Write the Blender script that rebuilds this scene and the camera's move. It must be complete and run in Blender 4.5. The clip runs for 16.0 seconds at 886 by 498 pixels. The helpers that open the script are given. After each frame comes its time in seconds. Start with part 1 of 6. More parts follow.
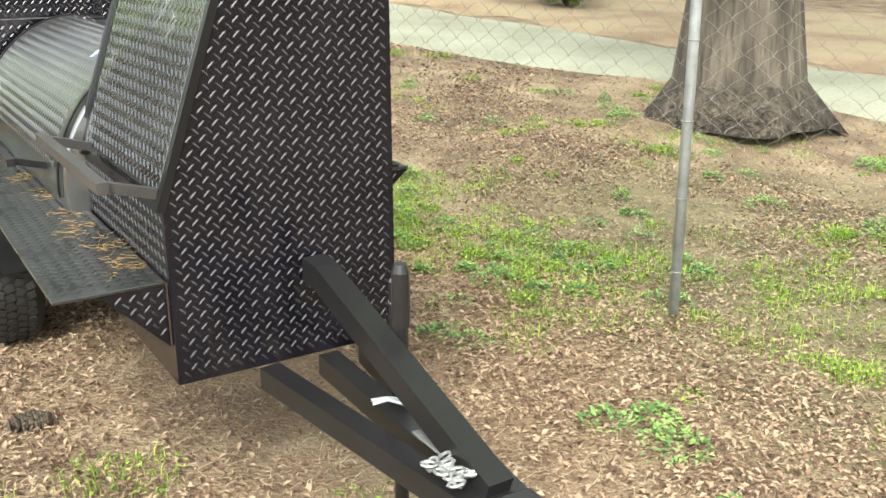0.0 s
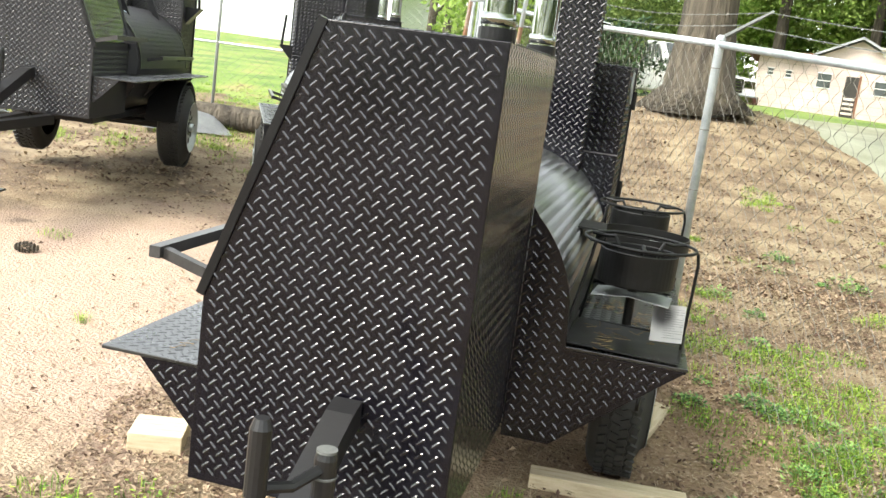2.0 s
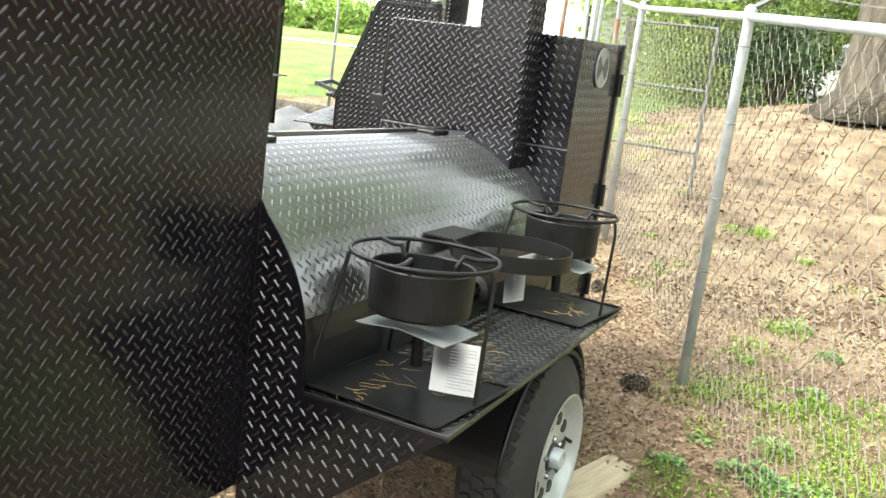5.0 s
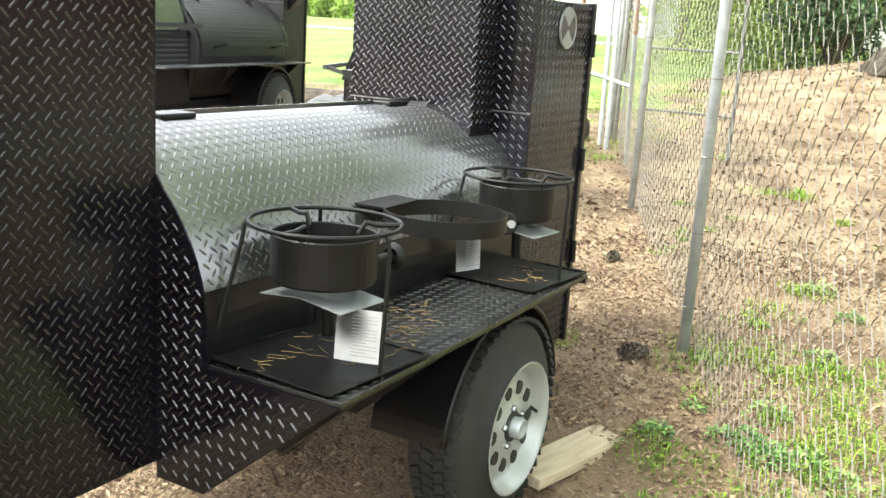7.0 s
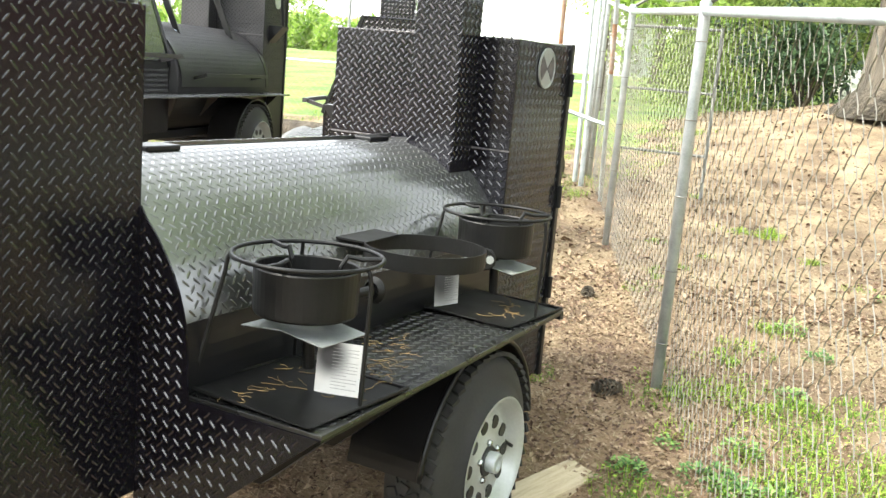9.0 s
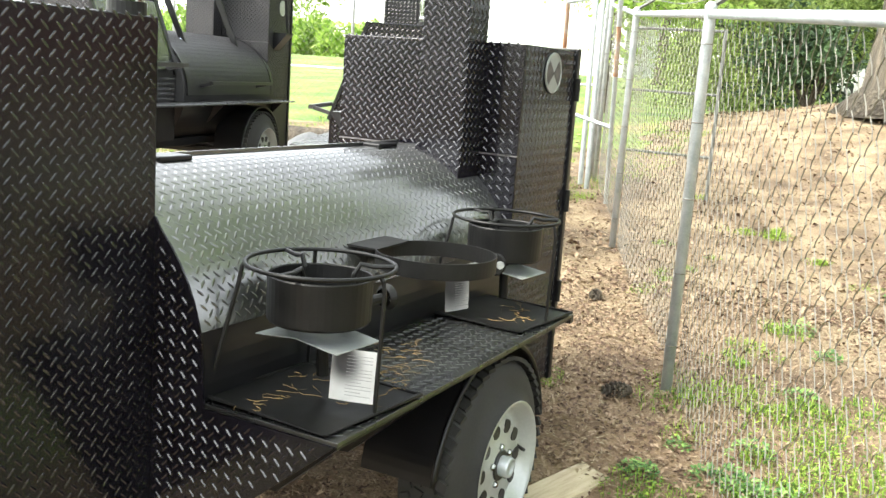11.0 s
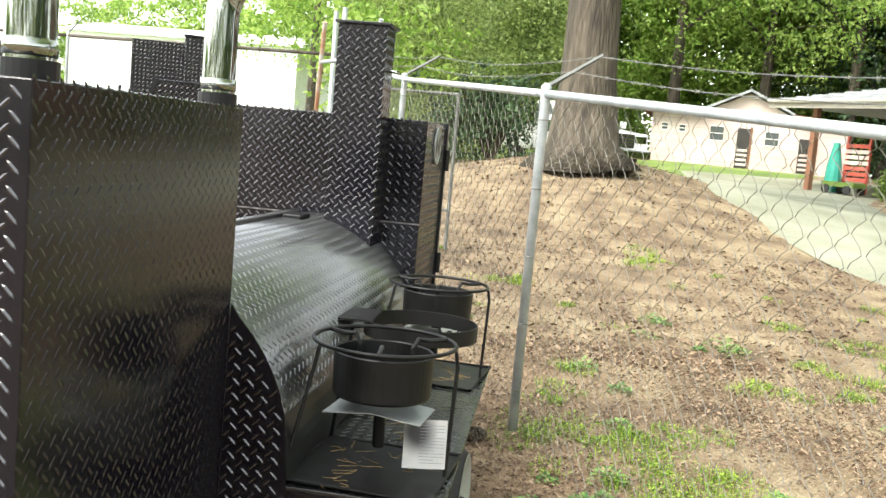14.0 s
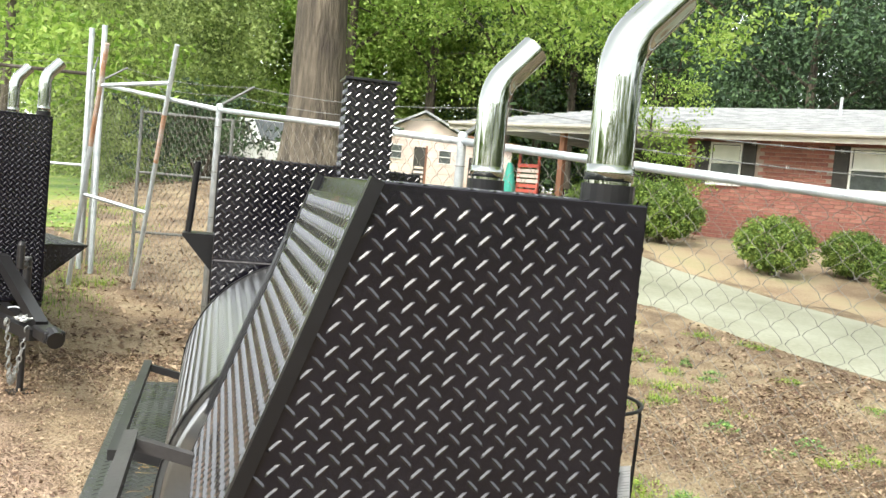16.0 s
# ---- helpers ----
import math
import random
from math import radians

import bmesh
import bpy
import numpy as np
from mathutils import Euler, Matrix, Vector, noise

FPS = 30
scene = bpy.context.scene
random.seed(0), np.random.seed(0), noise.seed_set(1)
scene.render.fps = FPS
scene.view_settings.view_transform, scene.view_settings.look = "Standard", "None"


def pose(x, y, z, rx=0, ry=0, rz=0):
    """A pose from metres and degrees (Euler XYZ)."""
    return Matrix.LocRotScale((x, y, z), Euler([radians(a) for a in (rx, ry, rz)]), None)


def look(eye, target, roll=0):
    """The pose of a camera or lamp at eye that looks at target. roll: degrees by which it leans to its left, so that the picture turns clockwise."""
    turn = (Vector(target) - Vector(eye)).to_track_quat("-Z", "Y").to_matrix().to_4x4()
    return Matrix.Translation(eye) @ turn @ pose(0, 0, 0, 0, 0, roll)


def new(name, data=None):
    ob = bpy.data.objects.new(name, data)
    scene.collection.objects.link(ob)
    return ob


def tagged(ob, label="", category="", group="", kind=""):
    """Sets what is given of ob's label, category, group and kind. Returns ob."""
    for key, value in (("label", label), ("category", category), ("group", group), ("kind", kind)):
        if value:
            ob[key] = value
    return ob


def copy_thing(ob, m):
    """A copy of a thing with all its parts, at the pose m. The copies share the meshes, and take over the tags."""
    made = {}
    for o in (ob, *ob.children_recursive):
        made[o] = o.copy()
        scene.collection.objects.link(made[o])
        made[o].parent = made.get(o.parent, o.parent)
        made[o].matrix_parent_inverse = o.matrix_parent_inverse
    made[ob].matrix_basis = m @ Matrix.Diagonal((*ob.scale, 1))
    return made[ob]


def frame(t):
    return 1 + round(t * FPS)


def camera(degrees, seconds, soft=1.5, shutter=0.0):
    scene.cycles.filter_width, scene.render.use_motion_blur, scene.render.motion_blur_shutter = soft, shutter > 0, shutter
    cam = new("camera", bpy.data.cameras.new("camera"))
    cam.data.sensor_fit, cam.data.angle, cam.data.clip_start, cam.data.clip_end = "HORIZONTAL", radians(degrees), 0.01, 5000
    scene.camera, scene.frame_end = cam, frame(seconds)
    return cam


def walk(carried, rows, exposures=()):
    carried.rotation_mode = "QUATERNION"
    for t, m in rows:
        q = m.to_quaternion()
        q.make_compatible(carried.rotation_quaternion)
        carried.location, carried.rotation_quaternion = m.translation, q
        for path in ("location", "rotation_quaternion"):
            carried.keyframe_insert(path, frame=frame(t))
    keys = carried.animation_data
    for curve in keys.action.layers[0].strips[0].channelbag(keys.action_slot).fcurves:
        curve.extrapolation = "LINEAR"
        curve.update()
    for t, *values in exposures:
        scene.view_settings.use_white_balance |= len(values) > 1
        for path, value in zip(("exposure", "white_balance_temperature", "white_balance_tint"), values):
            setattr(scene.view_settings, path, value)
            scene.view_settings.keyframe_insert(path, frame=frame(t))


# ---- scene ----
cam = camera(49.7, 16.0)
PATH = [
    (0, (-0.615, -2.253, 1.566), (0.399, -0.641, 0.954), -0.2),
    (0.5, (-0.175, -2.397, 1.569), (0.493, -0.594, 1.02), 2.4),
    (1, (0.243, -2.305, 1.519), (0.692, -0.406, 1.078), 5.7),
    (1.5, (0.612, -2.123, 1.544), (0.67, -0.176, 1.092), 2.6),
    (2, (0.983, -2.01, 1.532), (0.574, -0.087, 1.163), 7.7),
    (2.5, (1.237, -1.844, 1.534), (0.825, 0.09, 1.233), 6.2),
    (3, (1.404, -1.617, 1.535), (1.011, 0.31, 1.171), 6.6),
    (3.5, (1.556, -1.439, 1.522), (1.103, 0.468, 1.122), 6.8),
    (4, (1.794, -1.278, 1.531), (1.177, 0.581, 1.125), 5.9),
    (4.5, (1.849, -1.109, 1.512), (1.084, 0.697, 1.119), 5.6),
    (4.7, (1.86, -1.016, 1.53), (1.06, 0.775, 1.141), 7.0),
    (6.8, (2.235, -0.705, 1.535), (1.248, 0.977, 1.092), 3.9),
    (7, (2.228, -0.683, 1.511), (1.269, 1.016, 1.069), 3.7),
    (7.5, (2.241, -0.696, 1.513), (1.339, 1.032, 1.066), 5.8),
    (8, (2.241, -0.712, 1.508), (1.362, 1.031, 1.074), 5.1),
    (8.5, (2.242, -0.721, 1.515), (1.35, 1.023, 1.114), 5.1),
    (9, (2.229, -0.721, 1.523), (1.307, 1.015, 1.152), 4.9),
    (9.2, (2.227, -0.725, 1.522), (1.291, 1.006, 1.166), 4.9),
    (11.3, (2.22, -0.747, 1.536), (1.289, 0.985, 1.171), 4.1),
    (11.5, (2.225, -0.753, 1.539), (1.292, 0.982, 1.192), 4.2),
    (12, (2.206, -0.762, 1.54), (1.281, 0.988, 1.257), 3.0),
    (12.5, (2.096, -0.84, 1.549), (1.198, 0.934, 1.336), 4.5),
    (13, (1.915, -1.063, 1.546), (1.222, 0.8, 1.321), 6.9),
    (13.5, (1.712, -1.175, 1.533), (1.2, 0.742, 1.283), 3.7),
    (14, (1.394, -1.227, 1.563), (1.122, 0.743, 1.347), 5.2),
    (14.5, (1.047, -1.343, 1.525), (0.933, 0.648, 1.371), 4.3),
    (15, (0.721, -1.444, 1.577), (0.828, 0.546, 1.408), 4.8),
    (15.5, (0.34, -1.406, 1.553), (0.663, 0.562, 1.408), 3.9),
    (16, (0.014, -1.338, 1.6), (0.472, 0.605, 1.475), 5.3),
]
EXPOSURES = [(0, 1.62, 6750, 6), (3, 1.85, 6750, 6), (4, 2.08, 6750, 6), (7, 2.22, 6750, 6), (9, 2.2, 6750, 6), (12.5, 2.02, 6750, 6), (14, 1.74, 6750, 7), (16, 1.56, 6750, 8)]
walk(cam, [(t, look(eye, target, roll)) for t, eye, target, roll in PATH], EXPOSURES)

# ---- light ----

SUN_EL, SUN_AZ = radians(48), radians(222)
world = bpy.data.worlds.new("sky")
scene.world = world
world.use_nodes = True
wn, wl = world.node_tree.nodes, world.node_tree.links
sky = wn.new("ShaderNodeTexSky")
sky.sky_type, sky.sun_disc = "NISHITA", False
sky.sun_elevation, sky.sun_rotation = SUN_EL, SUN_AZ
sky.air_density, sky.dust_density, sky.ozone_density = 1.0, 1.5, 1.0
pale = wn.new("ShaderNodeHueSaturation")
pale.inputs["Saturation"].default_value = 0.25
pale.inputs["Value"].default_value = 1.0
wl.new(sky.outputs[0], pale.inputs["Color"])
wl.new(pale.outputs[0], wn["Background"].inputs[0])
wn["Background"].inputs[1].default_value = 0.235
sun = new("sun", bpy.data.lights.new("sun", "SUN"))
sun.data.energy, sun.data.angle, sun.data.color = 1.5, radians(18), (1.0, 0.97, 0.90)
sun.matrix_world = look((0, 0, 0), (-math.sin(SUN_AZ) * math.cos(SUN_EL), -math.cos(SUN_AZ) * math.cos(SUN_EL), -math.sin(SUN_EL)))


# ---- materials ----
def material(name, colors, rough=0.6, metal=0.0, scale=6.0, fine=60.0, bump=0.2, bump_dist=0.004, rough_var=0.12, stretch=(1, 1, 1), by_object=0.0, by_island=0.0, coat=0.0, gloss=0.5):
    """Procedural surface: a coarse noise mixes the given colours, a fine noise adds grain, relief and uneven gloss."""
    m = bpy.data.materials.new(name)
    m.use_nodes = True
    n, l = m.node_tree.nodes, m.node_tree.links
    bs = n["Principled BSDF"]
    tc = n.new("ShaderNodeTexCoord")
    mp = n.new("ShaderNodeMapping")
    mp.inputs["Scale"].default_value = stretch
    l.new(tc.outputs["Object"], mp.inputs[0])
    coarse = n.new("ShaderNodeTexNoise")
    coarse.inputs["Scale"].default_value, coarse.inputs["Detail"].default_value = scale, 6
    grain = n.new("ShaderNodeTexNoise")
    grain.inputs["Scale"].default_value, grain.inputs["Detail"].default_value = fine, 4
    l.new(mp.outputs[0], coarse.inputs["Vector"])
    l.new(mp.outputs[0], grain.inputs["Vector"])
    ramp = n.new("ShaderNodeValToRGB")
    els = ramp.color_ramp.elements
    while len(els) < len(colors):
        els.new(0.5)
    for i, c in enumerate(colors):
        els[i].position = 0.32 + 0.36 * i / max(1, len(colors) - 1)
        els[i].color = (*c, 1)
    both = n.new("ShaderNodeMath")
    both.operation = "MULTIPLY_ADD"
    both.inputs[1].default_value = 0.35
    l.new(grain.outputs["Fac"], both.inputs[0])
    shift = n.new("ShaderNodeMath")
    shift.operation = "MULTIPLY_ADD"
    shift.inputs[1].default_value, shift.inputs[2].default_value = 0.8, -0.075
    l.new(coarse.outputs["Fac"], shift.inputs[0])
    l.new(shift.outputs[0], both.inputs[2])
    last = both.outputs[0]
    if by_object or by_island:
        info = n.new("ShaderNodeObjectInfo" if by_object else "ShaderNodeNewGeometry")
        add = n.new("ShaderNodeMath")
        add.operation = "MULTIPLY_ADD"
        add.inputs[1].default_value = by_object or by_island
        l.new(info.outputs["Random" if by_object else "Random Per Island"], add.inputs[0])
        sub = n.new("ShaderNodeMath")
        sub.operation = "SUBTRACT"
        sub.inputs[1].default_value = 0.5 * (by_object or by_island)
        l.new(last, sub.inputs[0])
        l.new(sub.outputs[0], add.inputs[2])
        last = add.outputs[0]
    l.new(last, ramp.inputs[0])
    l.new(ramp.outputs[0], bs.inputs["Base Color"])
    rv = n.new("ShaderNodeMath")
    rv.operation = "MULTIPLY_ADD"
    rv.inputs[1].default_value, rv.inputs[2].default_value = 2 * rough_var, rough - rough_var
    l.new(coarse.outputs["Fac"], rv.inputs[0])
    l.new(rv.outputs[0], bs.inputs["Roughness"])
    bs.inputs["Metallic"].default_value = metal
    bs.inputs["Coat Weight"].default_value = coat
    bs.inputs["Specular IOR Level"].default_value = gloss
    if bump:
        b = n.new("ShaderNodeBump")
        b.inputs["Strength"].default_value, b.inputs["Distance"].default_value = bump, bump_dist
        l.new(grain.outputs["Fac"], b.inputs["Height"])
        l.new(b.outputs[0], bs.inputs["Normal"])
    return m


PAINT = material("black_paint", [(0.0040, 0.0036, 0.0056), (0.0060, 0.0054, 0.0080), (0.0095, 0.0085, 0.0118)], 0.16, 0, 5, 90, 0.06, 0.002, 0.06, gloss=0.36)
PAINT_SMOOTH = material("black_gloss_paint", [(0.005, 0.005, 0.006), (0.009, 0.009, 0.010)], 0.3, 0, 5, 60, 0.05, 0.001, 0.06, gloss=0.35)
# base colour raised and coat added to stand in for sky and leaves reflected in the barrel
TANK_PAINT = material("brightened_tank_paint", [(0.012, 0.0125, 0.0125), (0.019, 0.020, 0.0195), (0.030, 0.032, 0.030)], 0.30, 0, 5, 90, 0.04, 0.001, 0.05, gloss=1.0, coat=1.0)
TANK_PAINT.node_tree.nodes["Principled BSDF"].inputs["Coat Roughness"].default_value = 0.20
TANK_PAINT.node_tree.nodes["Principled BSDF"].inputs["Coat IOR"].default_value = 1.9
# black paint again, lightened to carry the sky's reflection on the sloping door
DOOR_PAINT = material("brightened_door_paint", [(0.008, 0.0082, 0.0092), (0.013, 0.0133, 0.0148), (0.020, 0.0205, 0.022)], 0.24, 0, 5, 90, 0.05, 0.001, 0.06, gloss=1.0, coat=0.6)
SHELF_PAINT = material("dusty_black_paint", [(0.0075, 0.0076, 0.0076), (0.012, 0.0126, 0.012), (0.021, 0.022, 0.0205)], 0.28, 0, 6, 70, 0.08, 0.001, 0.08, gloss=0.8)
DULL_PAINT = material("dull_black_paint", [(0.010, 0.009, 0.011), (0.016, 0.015, 0.017), (0.026, 0.025, 0.026)], 0.5, 0, 5, 80, 0.1, 0.002, 0.08, gloss=0.4)
# same paint as the plates; lighter colour stands in for light glinting on the bars
LUGS = material("glinting_tread_paint", [(0.0085, 0.0080, 0.0100), (0.0145, 0.0138, 0.0168)], 0.22, 0, 7, 90, 0.05, 0.001, 0.06, gloss=0.85)
STEEL_DARK = material("grey_black_steel", [(0.0075, 0.0072, 0.0078), (0.014, 0.0135, 0.0142)], 0.36, 0, 8, 120, 0.15, 0.001, 0.08)
WEAR = material("worn_edge", [(0.06, 0.055, 0.06), (0.16, 0.15, 0.15)], 0.5, 0.4, 30, 200, 0.2, 0.001)
CHROME = material("chrome", [(0.29, 0.31, 0.28), (0.37, 0.385, 0.355)], 0.05, 1.0, 3, 30, 0.0, 0.001, 0.02)
ZINC = material("galvanised_pipe", [(0.38, 0.42, 0.44), (0.50, 0.54, 0.56), (0.60, 0.63, 0.64)], 0.45, 0.5, 14, 120, 0.15, 0.001)
WIRE = material("galvanised_wire", [(0.16, 0.152, 0.132), (0.27, 0.257, 0.228)], 0.55, 0.35, 9, 90, 0.0)
RUST = material("rusty_pipe", [(0.30, 0.13, 0.06), (0.40, 0.24, 0.15), (0.45, 0.44, 0.42)], 0.75, 0.2, 7, 80, 0.3, 0.002)
RUBBER = material("tyre_rubber", [(0.016, 0.016, 0.016), (0.032, 0.031, 0.029)], 0.7, 0, 9, 120, 0.3, 0.002)
RIM = material("silver_wheel_paint", [(0.42, 0.44, 0.425), (0.53, 0.55, 0.53)], 0.36, 0.35, 8, 90, 0.05)
HUBM = material("greasy_hub", [(0.02, 0.02, 0.02), (0.05, 0.05, 0.05)], 0.4, 0.4, 12, 90, 0.1)
CASTIRON = material("matt_black_iron", [(0.005, 0.005, 0.005), (0.010, 0.010, 0.0098)], 0.42, 0.0, 10, 140, 0.10, 0.001, gloss=0.25)
SHIELD = material("grey_heat_shield", [(0.28, 0.30, 0.30), (0.38, 0.40, 0.39)], 0.42, 0.35, 6, 60, 0.05)
CASTGREY = material("dull_pressed_steel", [(0.10, 0.105, 0.10), (0.18, 0.185, 0.175)], 0.7, 0.3, 9, 90, 0.1)
CHAIN = material("zinc_chain", [(0.22, 0.225, 0.22), (0.36, 0.37, 0.36)], 0.4, 0.6, 30, 90, 0.05)
HANDLE = material("worn_square_tube", [(0.030, 0.028, 0.028), (0.055, 0.051, 0.050)], 0.42, 0, 9, 90, 0.1)
STICKER = material("blue_white_sticker", [(0.25, 0.45, 0.75), (0.72, 0.76, 0.80)], 0.4, 0, 30, 90, 0.0)
PAPER = material("white_paper", [(0.72, 0.72, 0.71), (0.80, 0.80, 0.79)], 0.7, 0, 6, 80, 0.05)
INK = material("grey_print", [(0.30, 0.30, 0.30), (0.36, 0.36, 0.36)], 0.8, 0, 10, 60, 0)
CATKIN = material("dry_catkins", [(0.20, 0.13, 0.05), (0.31, 0.21, 0.09)], 0.9, 0, 10, 90, 0.0, by_island=0.3)
LUMBER = material("weathered_lumber", [(0.42, 0.33, 0.21), (0.55, 0.46, 0.31), (0.62, 0.53, 0.38)], 0.75, 0, 7, 90, 0.4, 0.002, stretch=(1, 9, 9))
SOIL = material("leaf_strewn_soil", [(0.092, 0.062, 0.037), (0.176, 0.122, 0.074), (0.273, 0.205, 0.126), (0.353, 0.285, 0.183)], 0.95, 0, 2.2, 60, 1.0, 0.03)
# bare, paler and pinker earth beside the trailer's door side, reddish-tan earth along the fence side
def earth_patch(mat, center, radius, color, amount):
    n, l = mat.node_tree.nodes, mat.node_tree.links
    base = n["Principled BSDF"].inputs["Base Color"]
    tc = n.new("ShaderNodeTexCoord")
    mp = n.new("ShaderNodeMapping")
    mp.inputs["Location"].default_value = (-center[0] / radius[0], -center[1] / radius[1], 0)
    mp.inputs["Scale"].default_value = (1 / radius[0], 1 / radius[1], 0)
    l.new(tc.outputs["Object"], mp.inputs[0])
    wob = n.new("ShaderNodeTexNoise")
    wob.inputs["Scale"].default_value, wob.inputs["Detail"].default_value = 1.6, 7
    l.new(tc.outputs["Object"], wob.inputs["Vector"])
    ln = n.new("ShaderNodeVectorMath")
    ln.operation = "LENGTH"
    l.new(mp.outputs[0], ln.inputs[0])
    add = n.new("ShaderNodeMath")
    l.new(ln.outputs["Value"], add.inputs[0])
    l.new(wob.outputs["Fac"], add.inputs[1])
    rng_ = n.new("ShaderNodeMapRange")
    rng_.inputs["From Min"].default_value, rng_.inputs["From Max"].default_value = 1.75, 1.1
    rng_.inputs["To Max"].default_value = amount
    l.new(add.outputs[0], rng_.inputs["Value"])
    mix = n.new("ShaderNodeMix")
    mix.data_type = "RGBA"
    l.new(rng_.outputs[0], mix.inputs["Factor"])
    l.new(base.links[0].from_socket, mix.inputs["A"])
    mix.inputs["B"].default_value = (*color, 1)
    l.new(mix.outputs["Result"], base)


earth_patch(SOIL, (-2.1, 2.2), (1.4, 2.4), (0.48, 0.34, 0.265), 0.85)
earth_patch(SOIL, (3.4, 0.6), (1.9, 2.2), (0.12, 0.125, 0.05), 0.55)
earth_patch(SOIL, (1.3, 1.8), (0.9, 2.6), (0.27, 0.175, 0.11), 0.6)
LEAFLITTER = material("dead_leaves", [(0.090, 0.050, 0.031), (0.164, 0.102, 0.061), (0.245, 0.163, 0.100), (0.340, 0.250, 0.165)], 0.8, 0, 3, 60, 0.1, by_island=0.9)
GRASS = material("grass_and_weeds", [(0.09, 0.18, 0.024), (0.20, 0.34, 0.042), (0.37, 0.50, 0.08)], 0.7, 0, 1.5, 40, 0.0, by_island=0.6)
CONCRETE = material("pale_concrete", [(0.18, 0.185, 0.13), (0.25, 0.255, 0.19), (0.31, 0.315, 0.245)], 0.9, 0, 0.9, 25, 0.4, 0.004)
BARK = material("grey_brown_bark", [(0.030, 0.024, 0.018), (0.075, 0.062, 0.046), (0.145, 0.122, 0.092)], 0.95, 0, 9, 26, 1.0, 0.07, stretch=(1, 1, 0.14))
LEAF = material("spring_leaves", [(0.14, 0.25, 0.035), (0.27, 0.41, 0.075), (0.42, 0.55, 0.15)], 0.55, 0, 0.6, 20, 0.0, by_island=0.5)
LEAF_DARK = material("evergreen_leaves", [(0.012, 0.035, 0.012), (0.030, 0.070, 0.022), (0.055, 0.105, 0.035)], 0.6, 0, 0.5, 20, 0.0, by_island=0.5)
LEAF_MID = material("thicket_leaves", [(0.10, 0.15, 0.036), (0.20, 0.27, 0.075), (0.34, 0.42, 0.14)], 0.6, 0, 0.8, 20, 0.0, by_island=0.5)
HEDGE = material("shrub_leaves", [(0.07, 0.13, 0.020), (0.14, 0.22, 0.036), (0.25, 0.34, 0.07)], 0.55, 0, 1.5, 30, 0.0, by_island=0.5)
for leafy, amount in ((LEAF, 0.55), (LEAF_MID, 0.4), (GRASS, 0.35), (HEDGE, 0.15)):
    nt = leafy.node_tree
    tr = nt.nodes.new("ShaderNodeBsdfTranslucent")
    mx = nt.nodes.new("ShaderNodeMixShader")
    mx.inputs[0].default_value = amount
    src = nt.nodes["Principled BSDF"]
    nt.links.new(src.inputs["Base Color"].links[0].from_socket, tr.inputs["Color"])
    nt.links.new(src.outputs[0], mx.inputs[1])
    nt.links.new(tr.outputs[0], mx.inputs[2])
    nt.links.new(mx.outputs[0], nt.nodes["Material Output"].inputs["Surface"])


# ---- mesh helpers ----
class Side:
    flip = False


def part(name, bm, mat, parent=None, label="", smooth=False):
    """Links a bmesh as one mesh object under a thing or a part."""
    if Side.flip:
        bmesh.ops.transform(bm, matrix=Matrix.Diagonal((-1, 1, 1, 1)), verts=bm.verts)
        bmesh.ops.reverse_faces(bm, faces=bm.faces)
    me = bpy.data.meshes.new(name)
    bm.to_mesh(me)
    bm.free()
    if smooth:
        me.shade_smooth()
    me.materials.append(mat)
    ob = new(name, me)
    if parent:
        ob.parent = parent
    if label:
        ob["label"] = label
    return ob


def raw(name, verts, faces, mat, parent=None, label="", kind=""):
    me = bpy.data.meshes.new(name)
    v = np.array(verts, float)
    if Side.flip:
        v[:, 0] *= -1
        faces = [tuple(reversed(f)) for f in faces]
    me.from_pydata(v.tolist(), [], faces)
    me.materials.append(mat)
    ob = new(name, me)
    ob.parent = parent
    return tagged(ob, label, kind=kind)


def thing(name, m, label, category, group="", kind=""):
    ob = new(name)
    ob.matrix_world = m
    return tagged(ob, label, category, group, kind)


def box(bm, x0, x1, y0, y1, z0, z1, bevel=0.0, seg=2, m=None):
    g = bmesh.ops.create_cube(bm, size=1.0)
    bmesh.ops.transform(bm, matrix=Matrix.LocRotScale(((x0 + x1) / 2, (y0 + y1) / 2, (z0 + z1) / 2), None, (x1 - x0, y1 - y0, z1 - z0)), verts=g["verts"])
    vs = g["verts"]
    if bevel:
        r = bmesh.ops.bevel(bm, geom=list({e for v in vs for e in v.link_edges}), offset=bevel, segments=seg, affect="EDGES", profile=0.5)
        vs = list({v for v in r["verts"]} | {v for v in vs if v.is_valid})
    if m is not None:
        bmesh.ops.transform(bm, matrix=m, verts=vs)
    return bm


def prism(bm, pts, axis, a, b, bevel=0.0):
    """A flat outline, given in the two other axes, drawn out along an axis from a to b."""
    def place(p, d):
        return {"x": (d, p[0], p[1]), "y": (p[0], d, p[1]), "z": (p[0], p[1], d)}[axis]
    lo = [bm.verts.new(place(p, a)) for p in pts]
    hi = [bm.verts.new(place(p, b)) for p in pts]
    fs = [bm.faces.new(lo), bm.faces.new(list(reversed(hi)))]
    k = len(pts)
    for i in range(k):
        fs.append(bm.faces.new((lo[(i + 1) % k], lo[i], hi[i], hi[(i + 1) % k])))
    bmesh.ops.recalc_face_normals(bm, faces=fs)
    if bevel:
        bmesh.ops.bevel(bm, geom=list({e for f in fs for e in f.edges}), offset=bevel, segments=2, affect="EDGES", profile=0.5)
    return bm


